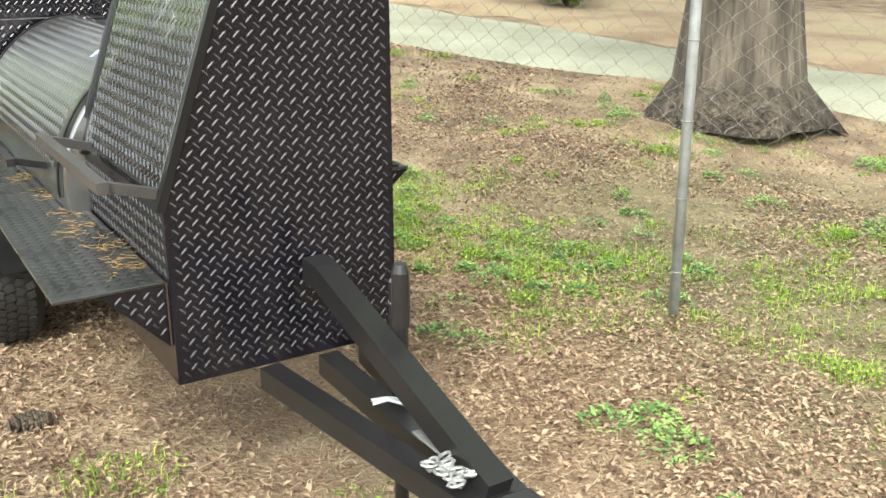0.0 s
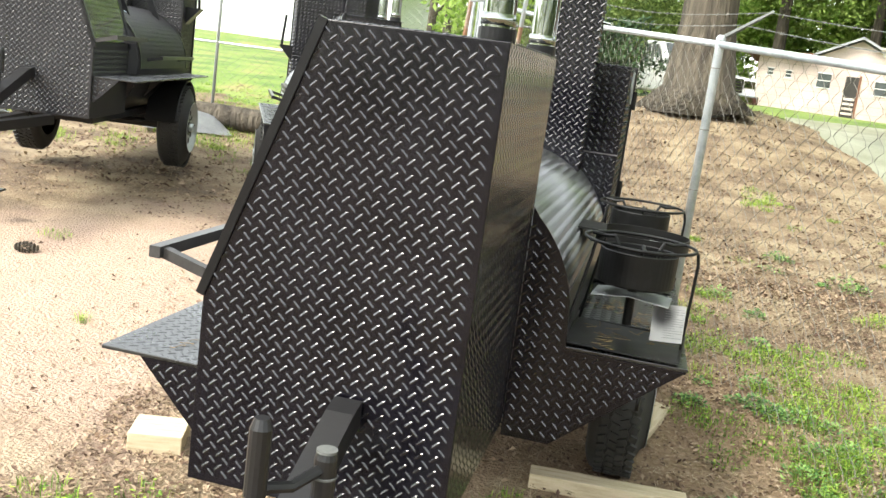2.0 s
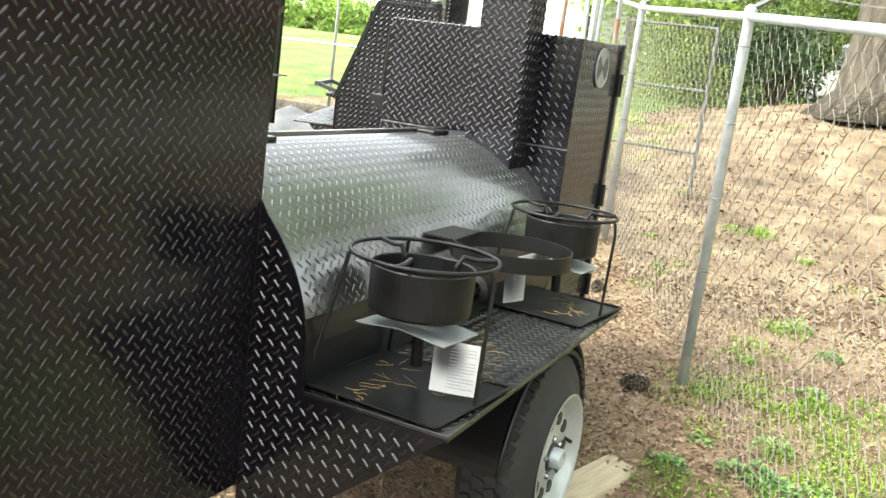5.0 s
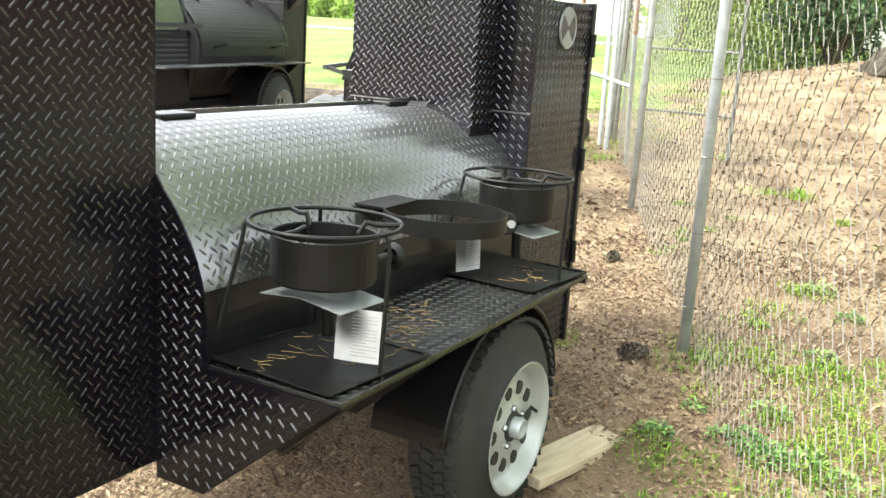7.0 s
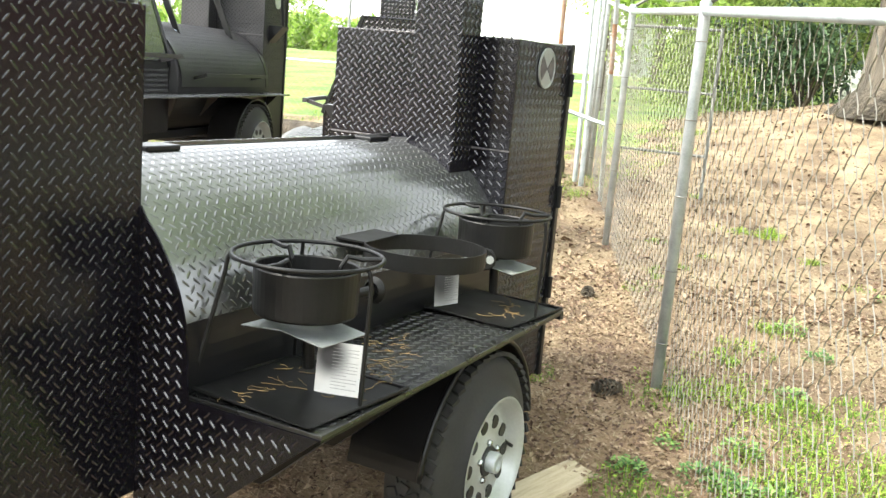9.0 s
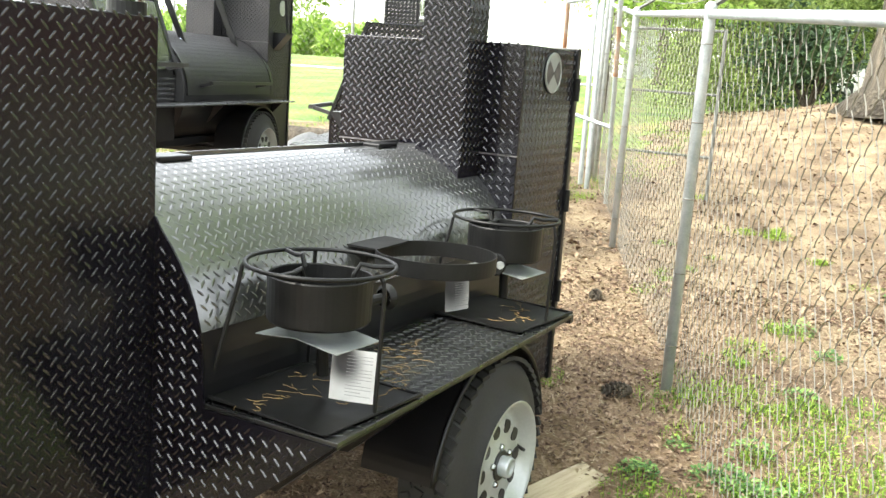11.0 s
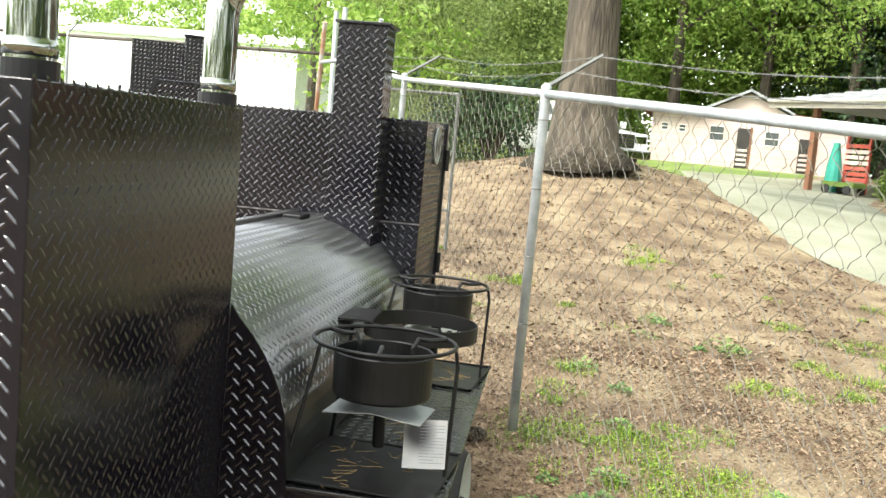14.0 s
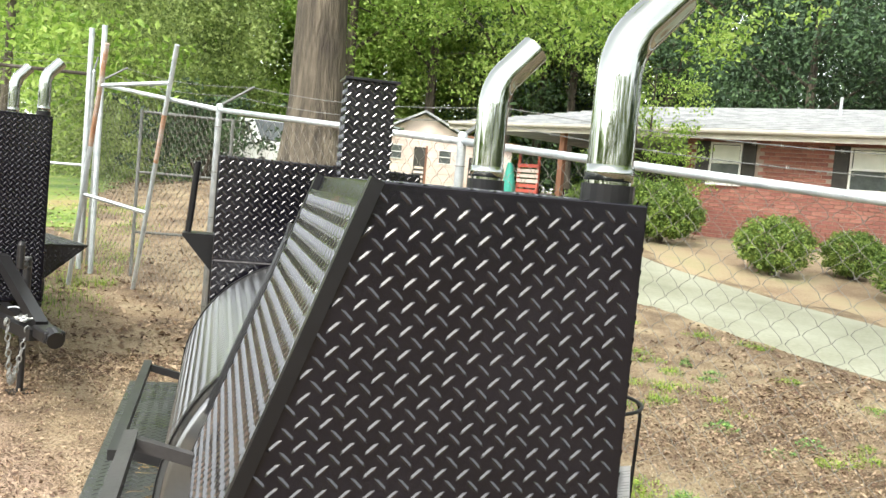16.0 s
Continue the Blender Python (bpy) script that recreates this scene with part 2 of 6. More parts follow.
def tube(bm, pts, r, n=10, close=False, radii=None, square=0.0, cap=True):
    """A pipe along a line of points; square: turn of a four-sided section."""
    pts = [Vector(p) for p in pts]
    k = len(pts)
    rings, side = [], None
    for i, p in enumerate(pts):
        a = pts[(i - 1) % k] if (i or close) else p
        c = pts[(i + 1) % k] if (i < k - 1 or close) else p
        d = (c - a).normalized()
        if side is None:
            side = d.orthogonal().normalized() if abs(d.z) > 0.9 else d.cross(Vector((0, 0, 1))).normalized()
        side = (side - d * side.dot(d)).normalized()
        up = d.cross(side)
        rr = radii[i] if radii else r
        rings.append([bm.verts.new(p + rr * (math.cos(2 * math.pi * j / n + square) * side + math.sin(2 * math.pi * j / n + square) * up)) for j in range(n)])
    fs = []
    for i in range(k if close else k - 1):
        a, b = rings[i], rings[(i + 1) % k]
        for j in range(n):
            fs.append(bm.faces.new((a[j], a[(j + 1) % n], b[(j + 1) % n], b[j])))
    if not close and cap:
        fs += [bm.faces.new(list(reversed(rings[0]))), bm.faces.new(rings[-1])]
    bmesh.ops.recalc_face_normals(bm, faces=fs)
    return bm


def circle(c, r, n, axis="z", a0=0.0, a1=2 * math.pi, closed=True):
    out = []
    for i in range(n if closed else n + 1):
        a = a0 + (a1 - a0) * i / n
        u, v = r * math.cos(a), r * math.sin(a)
        out.append((c[0] + u, c[1] + v, c[2]) if axis == "z" else (c[0], c[1] + u, c[2] + v) if axis == "x" else (c[0] + u, c[1], c[2] + v))
    return out


def lathe(bm, profile, center, axis="x", n=40):
    """Turns a profile of (along the axis, radius) round the axis."""
    rings = []
    for d, r in profile:
        c = Vector(center)
        c["xyz".index(axis)] += d
        rings.append([bm.verts.new(p) for p in circle(c, r, n, axis)])
    fs = []
    for a, b in zip(rings, rings[1:]):
        for j in range(n):
            fs.append(bm.faces.new((a[j], a[(j + 1) % n], b[(j + 1) % n], b[j])))
    bmesh.ops.recalc_face_normals(bm, faces=fs)
    return bm


LUG = np.array([(-0.5, 0, 0), (-0.26, -0.5, 0), (0.26, -0.5, 0), (0.5, 0, 0), (0.26, 0.5, 0), (-0.26, 0.5, 0), (-0.30, 0, 1), (0.30, 0, 1)])
LUG_FACES = ((0, 1, 6), (1, 2, 7, 6), (2, 3, 7), (3, 4, 7), (4, 5, 6, 7), (5, 0, 6))


def treads(parent, place, u0, u1, v0, v1, inside=None, pitch=0.01735, mat=None, turn=0.0, rise=0.0022):
    """The raised bars of tread plate, over a surface that place(u, v, height) lays out."""
    us, vs = np.meshgrid(np.arange(u0 + pitch / 2, u1, pitch), np.arange(v0 + pitch / 2, v1, pitch), indexing="ij")
    a, b = np.indices(us.shape)
    even = (a + b) % 2 == 0
    us, vs, ij = us[even], vs[even], (a % 2)[even]
    if inside is not None:
        keep = inside(us, vs)
        us, vs, ij = us[keep], vs[keep], ij[keep]
    ang = np.where(ij == 0, radians(44), radians(-44)) + turn
    lx, ly = LUG[:, 0] * 1.70 * pitch, LUG[:, 1] * 0.46 * pitch
    c, s = np.cos(ang)[:, None], np.sin(ang)[:, None]
    u = us[:, None] + c * lx - s * ly
    v = vs[:, None] + s * lx + c * ly
    h = np.broadcast_to(LUG[:, 2] * rise - 0.0003, u.shape)
    pos = np.stack(place(u, v, h), -1).reshape(-1, 3)
    base = np.arange(len(us)) * 8
    faces = [tuple(int(b) + k for k in f) for b in base for f in LUG_FACES]
    return raw("tread_pattern", pos, faces, mat or LUGS, parent, kind="stuff")


def inside_polygon(poly, margin=0.008):
    def test(u, v):
        ok = np.ones(u.shape, bool)
        k = len(poly)
        area = sum(poly[i][0] * poly[(i + 1) % k][1] - poly[(i + 1) % k][0] * poly[i][1] for i in range(k))
        for i in range(k):
            (ax, ay), (bx, by) = poly[i], poly[(i + 1) % k]
            d = math.hypot(bx - ax, by - ay)
            side = ((bx - ax) * (v - ay) - (by - ay) * (u - ax)) / d * (1 if area > 0 else -1)
            ok &= side > margin
        return ok
    return test


# ---- the smoker trailers ----
CX, CZ, TR = 0.36, 0.822, 0.43          # the tank's axis and radius
Y_BOX, Y_WARM, Y_END = 0.822, 2.443, 2.948
CAB = 0.640                              # width of the front cabinet


def wheel(parent, x_out, y, z, sign):
    """A road wheel whose outer face lies at x_out and looks towards sign."""
    w = part("wheel", lathe(bmesh.new(), [(0, 0.05), (-0.01 * sign, 0.05)], (x_out - 0.05 * sign, y, z), "x", 16), HUBM, parent)
    prof = [(0.030, 0.205), (0.012, 0.222), (-0.004, 0.262), (-0.012, 0.300), (-0.028, 0.322), (-0.05, 0.331), (-0.10, 0.334), (-0.15, 0.331), (-0.175, 0.320), (-0.19, 0.295), (-0.20, 0.26), (-0.19, 0.21)]
    bm = lathe(bmesh.new(), [((d - 0.03) * sign, r) for d, r in prof], (x_out, y, z), "x", 56)
    part("tyre", bm, RUBBER, w, "black radial tyre with blocky tread", True)
    bm = bmesh.new()
    for row, (d, wd) in enumerate(((-0.055, 0.03), (-0.092, 0.032), (-0.13, 0.032), (-0.168, 0.03))):
        for i in range(52):
            a = 2 * math.pi * (i + 0.5 * (row % 2)) / 52
            m = Matrix.Translation((x_out + d * sign, y, z)) @ Matrix.Rotation(a, 4, "X") @ Matrix.Translation((0, 0, 0.334)) @ Matrix.Rotation(0.35 if row % 2 else -0.35, 4, "Z")
            box(bm, -wd / 2, wd / 2, -0.014, 0.014, -0.006, 0.007, m=m)
    tagged(part("tyre_tread", bm, RUBBER, w), kind="stuff")
    prof = [(0.002, 0.210), (0.004, 0.203), (-0.006, 0.200), (-0.012, 0.188), (-0.045, 0.182), (-0.055, 0.172), (-0.052, 0.160), (-0.036, 0.146), (-0.030, 0.12), (-0.036, 0.088), (-0.028, 0.070), (-0.028, 0.030)]
    part("rim", lathe(bmesh.new(), [(d * sign, r) for d, r in prof], (x_out, y, z), "x", 48), RIM, w, "silver steel wheel with round holes", True)
    for i in range(10):
        a = 2 * math.pi * i / 10
        c = (x_out - 0.0315 * sign, y + 0.122 * math.cos(a), z + 0.122 * math.sin(a))
        # dark disc on the closed rim; the hole's inner shade is put into its colour
        part("vent_hole", lathe(bmesh.new(), [(0.002 * sign, 0.0005), (0.002 * sign, 0.019), (0.003 * sign, 0.0215), (-0.006 * sign, 0.0225)], c, "x", 14), HUBM, w)
    part("hub_flange", lathe(bmesh.new(), [(-0.012 * sign, 0.050), (0.0, 0.050), (0.003 * sign, 0.047), (0.003 * sign, 0.03)], (x_out - 0.025 * sign, y, z), "x", 24), HUBM, w)
    bm = lathe(bmesh.new(), [(-0.02 * sign, 0.033), (0.030 * sign, 0.033), (0.036 * sign, 0.030), (0.036 * sign, 0.022), (0.031 * sign, 0.020), (0.031 * sign, 0.0005)], (x_out - 0.025 * sign, y, z), "x", 24)
    part("hub_cap", bm, ZINC, w, "dull steel hub cap", True)
    for i in range(5):
        a = 2 * math.pi * i / 5 + 0.4
        bm = lathe(bmesh.new(), [(-0.03 * sign, 0.011), (0.004 * sign, 0.011), (0.010 * sign, 0.007), (0.010 * sign, 0.0005)], (x_out - 0.026 * sign, y + 0.062 * math.cos(a), z + 0.062 * math.sin(a)), "x", 6)
        part("lug_nut", bm, CHROME, w)
    bm = tube(bmesh.new(), [(x_out - 0.045 * sign, y + 0.160, z + 0.01), (x_out - 0.010 * sign, y + 0.142, z + 0.008)], 0.006, 8)
    part("valve", bm, RUBBER, w)


def smoker_trailer(m, label, near, flip=False, front_top=1.603, warm_top=1.647, chimney_top=1.976):
    Side.flip = flip
    apex = 0.228 * (front_top - 0.958) / 0.645
    FRONT = [(0.0, 0.48), (CAB, 0.48), (CAB, front_top), (apex, front_top), (0.0, 0.958)]
    paint, barrel, top = (PAINT, TANK_PAINT, SHELF_PAINT) if not flip else (DULL_PAINT, DULL_PAINT, SHELF_PAINT)
    t = thing("smoker_trailer", m, label, "smoker trailer", "smoker trailers")
    # chassis
    bm = bmesh.new()
    for x in (0.10, 0.52):
        box(bm, x - 0.03, x + 0.03, 0.30, 2.95, 0.42, 0.479, 0.004)
    for y in (0.35, 0.86, 1.55, 2.2, 2.9):
        box(bm, 0.131, 0.489, y - 0.025, y + 0.025, 0.422, 0.477)
    part("chassis", bm, PAINT_SMOOTH, t)
    part("axle", tube(bmesh.new(), [(-0.12, 1.85, 0.335), (0.92, 1.85, 0.335)], 0.035, 12), STEEL_DARK, t)
    tip = Vector((0.415, -0.93, 0.43))
    for a in ((0.245, -0.004, 0.45), (0.42, -0.004, 0.445), (0.545, -0.004, 0.45)):
        bm = tube(bmesh.new(), [a, tip + Vector(((a[0] - 0.41) * 0.25, 0.05, 0))], 0.042, 4, square=math.pi / 4)
        part("tongue_beam", bm, STEEL_DARK, t)
    bm = tube(bmesh.new(), [(0.386, -0.006, 0.735), (0.390, -0.07, 0.728), tip + Vector((0.0, 0.10, 0.035))], 0.046, 4, square=math.pi / 4)
    part("tongue_brace", bm, STEEL_DARK, t)
    bm = box(bmesh.new(), 0.36, 0.47, -1.08, -0.86, 0.42, 0.485, 0.012)
    tube(bm, [(0.415, -1.10, 0.44), (0.415, -1.02, 0.46)], 0.045, 14)
    part("coupler", bm, STEEL_DARK, t)
    bm = bmesh.new()
    rc = random.Random(8)

    def link(c, turn, tilt, size):
        q = Matrix.Translation(c) @ Matrix.Rotation(turn, 4, "Z") @ Matrix.Rotation(tilt, 4, "X")
        tube(bm, [q @ Vector((0.011 * size * math.cos(k * math.pi / 4), 0, 0.018 * size * math.sin(k * math.pi / 4))) for k in range(8)], 0.0042, 6, close=True)

    for i in range(24):
        a = i / 23
        link(Vector((0.345 - 0.12 * a, -0.835 + 0.05 * math.sin(5 * a), 0.505 - 0.33 * math.sin(math.pi * min(1, 0.05 + a)))), math.pi / 2 * (i % 2), 0.2, 1.15)
    for i in range(16):
        link(Vector((0.350 + rc.uniform(-0.03, 0.03), -0.745 + rc.uniform(-0.05, 0.05), 0.492 + rc.uniform(0, 0.012))), rc.uniform(0, 3.1), 1.3 + rc.uniform(-0.2, 0.2), 1.0)
    part("safety_chain", bm, CHAIN, t, "grey zinc safety chain")
    # pale strip laid on the middle beam where its top reflects the sky
    part("sky_sheen_strip", box(bmesh.new(), 0.375, 0.425, -0.76, -0.54, 0.482, 0.488, 0.002), CASTGREY, t, "pale strip for the sky's sheen on the tongue beam")
    jx, jy = 0.456, -0.345
    jack = part("jack", tube(bmesh.new(), [(jx, jy, 0.011), (jx, jy, 0.30), (jx, jy, 0.301), (jx, jy, 0.768), (jx, jy, 0.78)], 0.024, 18, radii=[0.019, 0.019, 0.0235, 0.0235, 0.020]), STEEL_DARK, t, "grey tongue jack", False)
    part("cap", tube(bmesh.new(), [(jx, jy, 0.7805), (jx, jy, 0.786)], 0.021, 18), CASTGREY, jack, "bare grey end cap")
    part("collar", tube(bmesh.new(), [(jx, jy, 0.728), (jx, jy, 0.733)], 0.0255, 18), CASTGREY, jack)
    bm = tube(bmesh.new(), [(0.377, -0.496, 0.735), (0.377, -0.496, 0.865), (0.377, -0.496, 0.885)], 0.021, 14, radii=[0.021, 0.021, 0.014])
    tube(bm, [(0.377, -0.496, 0.75), (0.42, -0.43, 0.735), (jx, jy, 0.75)], 0.012, 8)
    part("crank", bm, STEEL_DARK, jack)
    part("foot", box(bmesh.new(), jx - 0.065, jx + 0.065, jy - 0.065, jy + 0.065, 0.0, 0.012, 0.003), STEEL_DARK, jack)
    bm = tube(bmesh.new(), [(0.352, -0.394, 0.502), (0.39, -0.405, 0.508), (0.426, -0.457, 0.502)], 0.005, 8)
    tube(bm, [(0.360, -0.372, 0.500), (0.40, -0.38, 0.500), (0.43, -0.41, 0.500)], 0.004, 8)
    part("locking_pin", bm, ZINC, jack, "bright zinc locking pin")
    # front cabinet
    cab = part("front_cabinet", prism(bmesh.new(), FRONT, "y", 0.0, Y_BOX, 0.003), paint, t, "black tread-plate upright cabinet with a sloping door")
    span = math.hypot(apex, front_top - 0.958)
    slope = Vector((apex, 0, front_top - 0.958)).normalized()
    out = Vector((-slope.z, 0, slope.x))
    for yy in (-0.006, Y_BOX - 0.03):
        bm = bmesh.new()
        a, b = Vector((-0.012, yy, 0.945)), Vector((apex - 0.007, yy, front_top + 0.004))
        vs = []
        for p in (a, b):
            for du, dy in ((-0.005, 0), (0.016, 0), (0.016, 0.022), (-0.005, 0.022)):
                vs.append(bm.verts.new(p - out * -0.0 + out * (-du) + Vector((0, dy, 0)) + Vector((0.0, 0, 0))))
        f = [(0, 1, 2, 3), (7, 6, 5, 4), (0, 4, 5, 1), (1, 5, 6, 2), (2, 6, 7, 3), (3, 7, 4, 0)]
        fs = [bm.faces.new([vs[i] for i in q]) for q in f]
        bmesh.ops.recalc_face_normals(bm, faces=fs)
        part("corner_bar", bm, PAINT_SMOOTH, cab)
    door = bmesh.new()
    mdoor = Matrix.Translation((0, 0, 0.958)) @ Matrix(((out.x, 0, slope.x, 0), (0, 1, 0, 0), (out.z, 0, slope.z, 0), (0, 0, 0, 1)))
    box(door, 0.0, 0.012, 0.024, Y_BOX - 0.034, 0.02, span - 0.035, 0.002, m=mdoor)
    door = part("door", door, DOOR_PAINT if near else paint, t, "sloping tread-plate door")
    if near:
        treads(door, lambda u, v, h: ((0.012 + h) * out.x + v * slope.x, u, 0.958 + (0.012 + h) * out.z + v * slope.z), 0.028, Y_BOX - 0.04, 0.03, span - 0.045, mat=DOOR_PAINT)
    bm = bmesh.new()
    for y in (0.03, 0.70):
        tube(bm, [(-0.004, y, 0.985), (-0.133, y, 1.02)], 0.018, 4, square=math.pi / 4)
    tube(bm, [(-0.133, 0.0, 1.02), (-0.133, 0.74, 1.02)], 0.020, 4, square=math.pi / 4)
    part("handle", bm, HANDLE, door, "square-tube door handle")
    bm = tube(bmesh.new(), [(0.02, Y_BOX + 0.01, 1.05), (0.17, Y_BOX + 0.01, 1.46), (0.176, Y_BOX + 0.01, 1.49)], 0.012, 8)
    tube(bm, [(0.165, Y_BOX - 0.03, 1.45), (0.165, Y_BOX + 0.03, 1.45)], 0.008, 8)
    part("counterweight_arm", bm, PAINT_SMOOTH, door)
    px, pz = CAB - 0.043, front_top
    for y in (0.06, 0.772):
        bm = bmesh.new()
        n = 9
        path = [(px, y, pz + 0.017), (px, y, pz + 0.19)] + [(px + 0.12 * (1 - math.cos(a)), y + 0.01 * math.sin(a), pz + 0.19 + 0.12 * math.sin(a)) for a in [radians(6 * k) for k in range(1, n)]]
        path.append((path[-1][0] + 0.050, y + 0.012, path[-1][2] + 0.055))
        tube(bm, path, 0.036, 24, cap=False)
        tube(bm, path, 0.034, 24, cap=False)
        tube(bm, [(px, y, pz + 0.032), (px, y, pz + 0.057)], 0.0385, 24)
        pipe = part("exhaust_pipe", bm, CHROME, t, "bent chrome exhaust stack", True)
        part("collar", tube(bmesh.new(), [(px, y, pz - 0.008), (px, y, pz + 0.027)], 0.042, 24), PAINT_SMOOTH, pipe)
    if near:
        treads(cab, lambda u, v, h: (u, -h, v), 0.0, CAB, 0.48, front_top, inside_polygon(FRONT, 0.012))
        treads(cab, lambda u, v, h: (CAB + h, u, v), 0.0, Y_BOX, 0.48, front_top, turn=math.pi / 2, rise=0.0013)
        treads(cab, lambda u, v, h: (u, v, front_top + h), apex + 0.03, CAB, 0.0, Y_BOX, lambda u, v: (np.hypot(u - px, v - 0.06) > 0.06) & (np.hypot(u - px, v - 0.772) > 0.06))
        treads(cab, lambda u, v, h: (-h, u, v), 0.02, Y_BOX, 0.77, 0.93)
    # tank
    bm = lathe(bmesh.new(), [(0, 0.001), (0, TR - 0.01), (0.006, TR), (Y_WARM - Y_BOX - 0.001, TR)], (CX, Y_BOX + 0.002, CZ), "y", 96)
    tank = part("tank", bm, barrel, t, "black tread-plate barrel smoker", True)
    if near:
        treads(tank, lambda u, v, h: (CX + (TR + h) * np.sin(v / TR), u, CZ + (TR + h) * np.cos(v / TR)), Y_BOX + 0.02, Y_WARM - 0.01, 0.03, 0.60, mat=barrel, rise=0.0018)
        treads(tank, lambda u, v, h: (CX - (TR + 0.012 + h) * np.sin(v / TR), u, CZ + (TR + 0.012 + h) * np.cos(v / TR)), Y_BOX + 0.10, Y_WARM - 0.10, 0.06, 0.62, mat=barrel, rise=0.0015)
    arc = [radians(a) for a in range(77, 166, 4)]
    bm = prism(bmesh.new(), [(CX + (TR + 0.0035) * math.sin(a), CZ + (TR + 0.0035) * math.cos(a)) for a in arc] + [(CX + (TR + 0.0005) * math.sin(a), CZ + (TR + 0.0005) * math.cos(a)) for a in reversed(arc)], "y", Y_BOX + 0.004, Y_WARM - 0.004)
    part("lower_shell", bm, PAINT_SMOOTH, tank, "smooth black lower half of the barrel")
    arc = [radians(a) for a in range(98, 167, 4)]
    bm = prism(bmesh.new(), [(CX - (TR + 0.0035) * math.sin(a), CZ + (TR + 0.0035) * math.cos(a)) for a in arc] + [(CX - (TR + 0.0005) * math.sin(a), CZ + (TR + 0.0005) * math.cos(a)) for a in reversed(arc)], "y", Y_BOX + 0.004, Y_WARM - 0.004)
    part("lower_shell", bm, PAINT_SMOOTH, tank)
    lid = bmesh.new()
    arc = [radians(a) for a in range(4, 96, 4)]
    prism(lid, [(CX - (TR + 0.012) * math.sin(a), CZ + (TR + 0.012) * math.cos(a)) for a in arc] + [(CX - (TR + 0.001) * math.sin(a), CZ + (TR + 0.001) * math.cos(a)) for a in reversed(arc)], "y", Y_BOX + 0.02, Y_WARM - 0.08)
    lid = part("lid", lid, barrel, t, "curved tread-plate barrel lid", False)
    if near:
        q = Matrix.Translation((CX, 1.16, CZ)) @ Matrix.Rotation(-0.51, 4, "Y")
        part("sticker", box(bmesh.new(), -0.02, 0.02, -0.011, 0.011, TR + 0.0125, TR + 0.0155, m=q @ Matrix.Rotation(0.4, 4, "Z")), STICKER, lid, "small blue and white sticker")
    for y in (Y_BOX + 0.02, Y_WARM - 0.095):
        bm = prism(bmesh.new(), [(CX - (TR + 0.017) * math.sin(a), CZ + (TR + 0.017) * math.cos(a)) for a in arc] + [(CX - (TR + 0.0125) * math.sin(a), CZ + (TR + 0.0125) * math.cos(a)) for a in reversed(arc)], "y", y, y + 0.02)
        part("lid_strap", bm, PAINT_SMOOTH, lid)
    bm = bmesh.new()
    for y in (1.05, 2.05):
        tube(bm, [(CX - TR - 0.005, y, 0.87), (-0.19, y, 0.90)], 0.016, 4, square=math.pi / 4)
    tube(bm, [(-0.19, 1.0, 0.90), (-0.19, 2.10, 0.90)], 0.018, 4, square=math.pi / 4)
    part("handle", bm, STEEL_DARK, lid, "square-tube lid handle")
    for y in (1.12, 2.16):
        bm = box(bmesh.new(), CX - 0.02, CX + 0.05, y - 0.06, y + 0.06, CZ + TR - 0.002, CZ + TR + 0.013, 0.004)
        part("hinge", bm, PAINT_SMOOTH, lid)
    if flip:
        for y in (1.15, 2.05):
            bm = prism(bmesh.new(), [(0.10, 1.18), (0.155, 1.20), (0.37, 1.66), (0.315, 1.67)], "y", y, y + 0.012)
            part("counterweight_arm", bm, PAINT_SMOOTH, lid, "flat steel arm")
        part("counterweight", box(bmesh.new(), 0.30, 0.38, 0.95, 2.25, 1.65, 1.72, 0.005), PAINT_SMOOTH, lid)
    # end plate between the tank and the shelf
    arc = [radians(a) for a in range(38, 81, 6)]
    plate = [(CX + (TR + 0.006) * math.sin(a), CZ + (TR + 0.006) * math.cos(a)) for a in arc] + [(0.80, 0.747), (1.160, 0.747), (0.79, 0.44), (CAB + 0.0015, 0.44)]
    plate[0] = (CAB + 0.0015, plate[0][1])
    end = part("end_plate", prism(bmesh.new(), plate, "y", Y_BOX - 0.004, Y_BOX + 0.001), paint, t)
    if near:
        treads(end, lambda u, v, h: (u, Y_BOX - 0.004 - h, v), CAB, 1.16, 0.44, 1.16, lambda u, v: (np.hypot(u - CX, v - CZ) < TR - 0.006) | ((v < 0.737) & (v > 0.455) & ((u - 0.79) * 0.307 - (v - 0.44) * 0.37 < -0.005)))
    # right-hand shelf
    edge = [(0.783, Y_BOX + 0.001), (1.164, Y_BOX + 0.001), (1.128, 2.245), (0.783, 2.245)]
    sh = part("side_shelf", prism(bmesh.new(), edge, "z", 0.747, 0.757, 0.0015), top, t, "long tread-plate side shelf")
    part("shelf_lip", tube(bmesh.new(), [(1.155, Y_BOX + 0.006, 0.742), (1.119, 2.24, 0.742)], 0.006, 4, square=math.pi / 4), PAINT_SMOOTH, sh)
    if near:
        treads(sh, lambda u, v, h: (u, v, 0.757 + h), 0.80, 1.16, Y_BOX + 0.01, 2.24, inside_polygon(edge, 0.012), turn=math.pi / 2, mat=top, rise=0.0022)
    # left-hand shelf
    sl = part("side_shelf", box(bmesh.new(), -0.273, -0.004, 0.03, 2.46, 0.747, 0.757, 0.002), top, t, "long tread-plate side shelf strewn with catkins")
    if near:
        treads(sl, lambda u, v, h: (u, v, 0.757 + h), -0.266, -0.01, 0.04, 2.45, turn=math.pi / 2, mat=top, rise=0.0016)
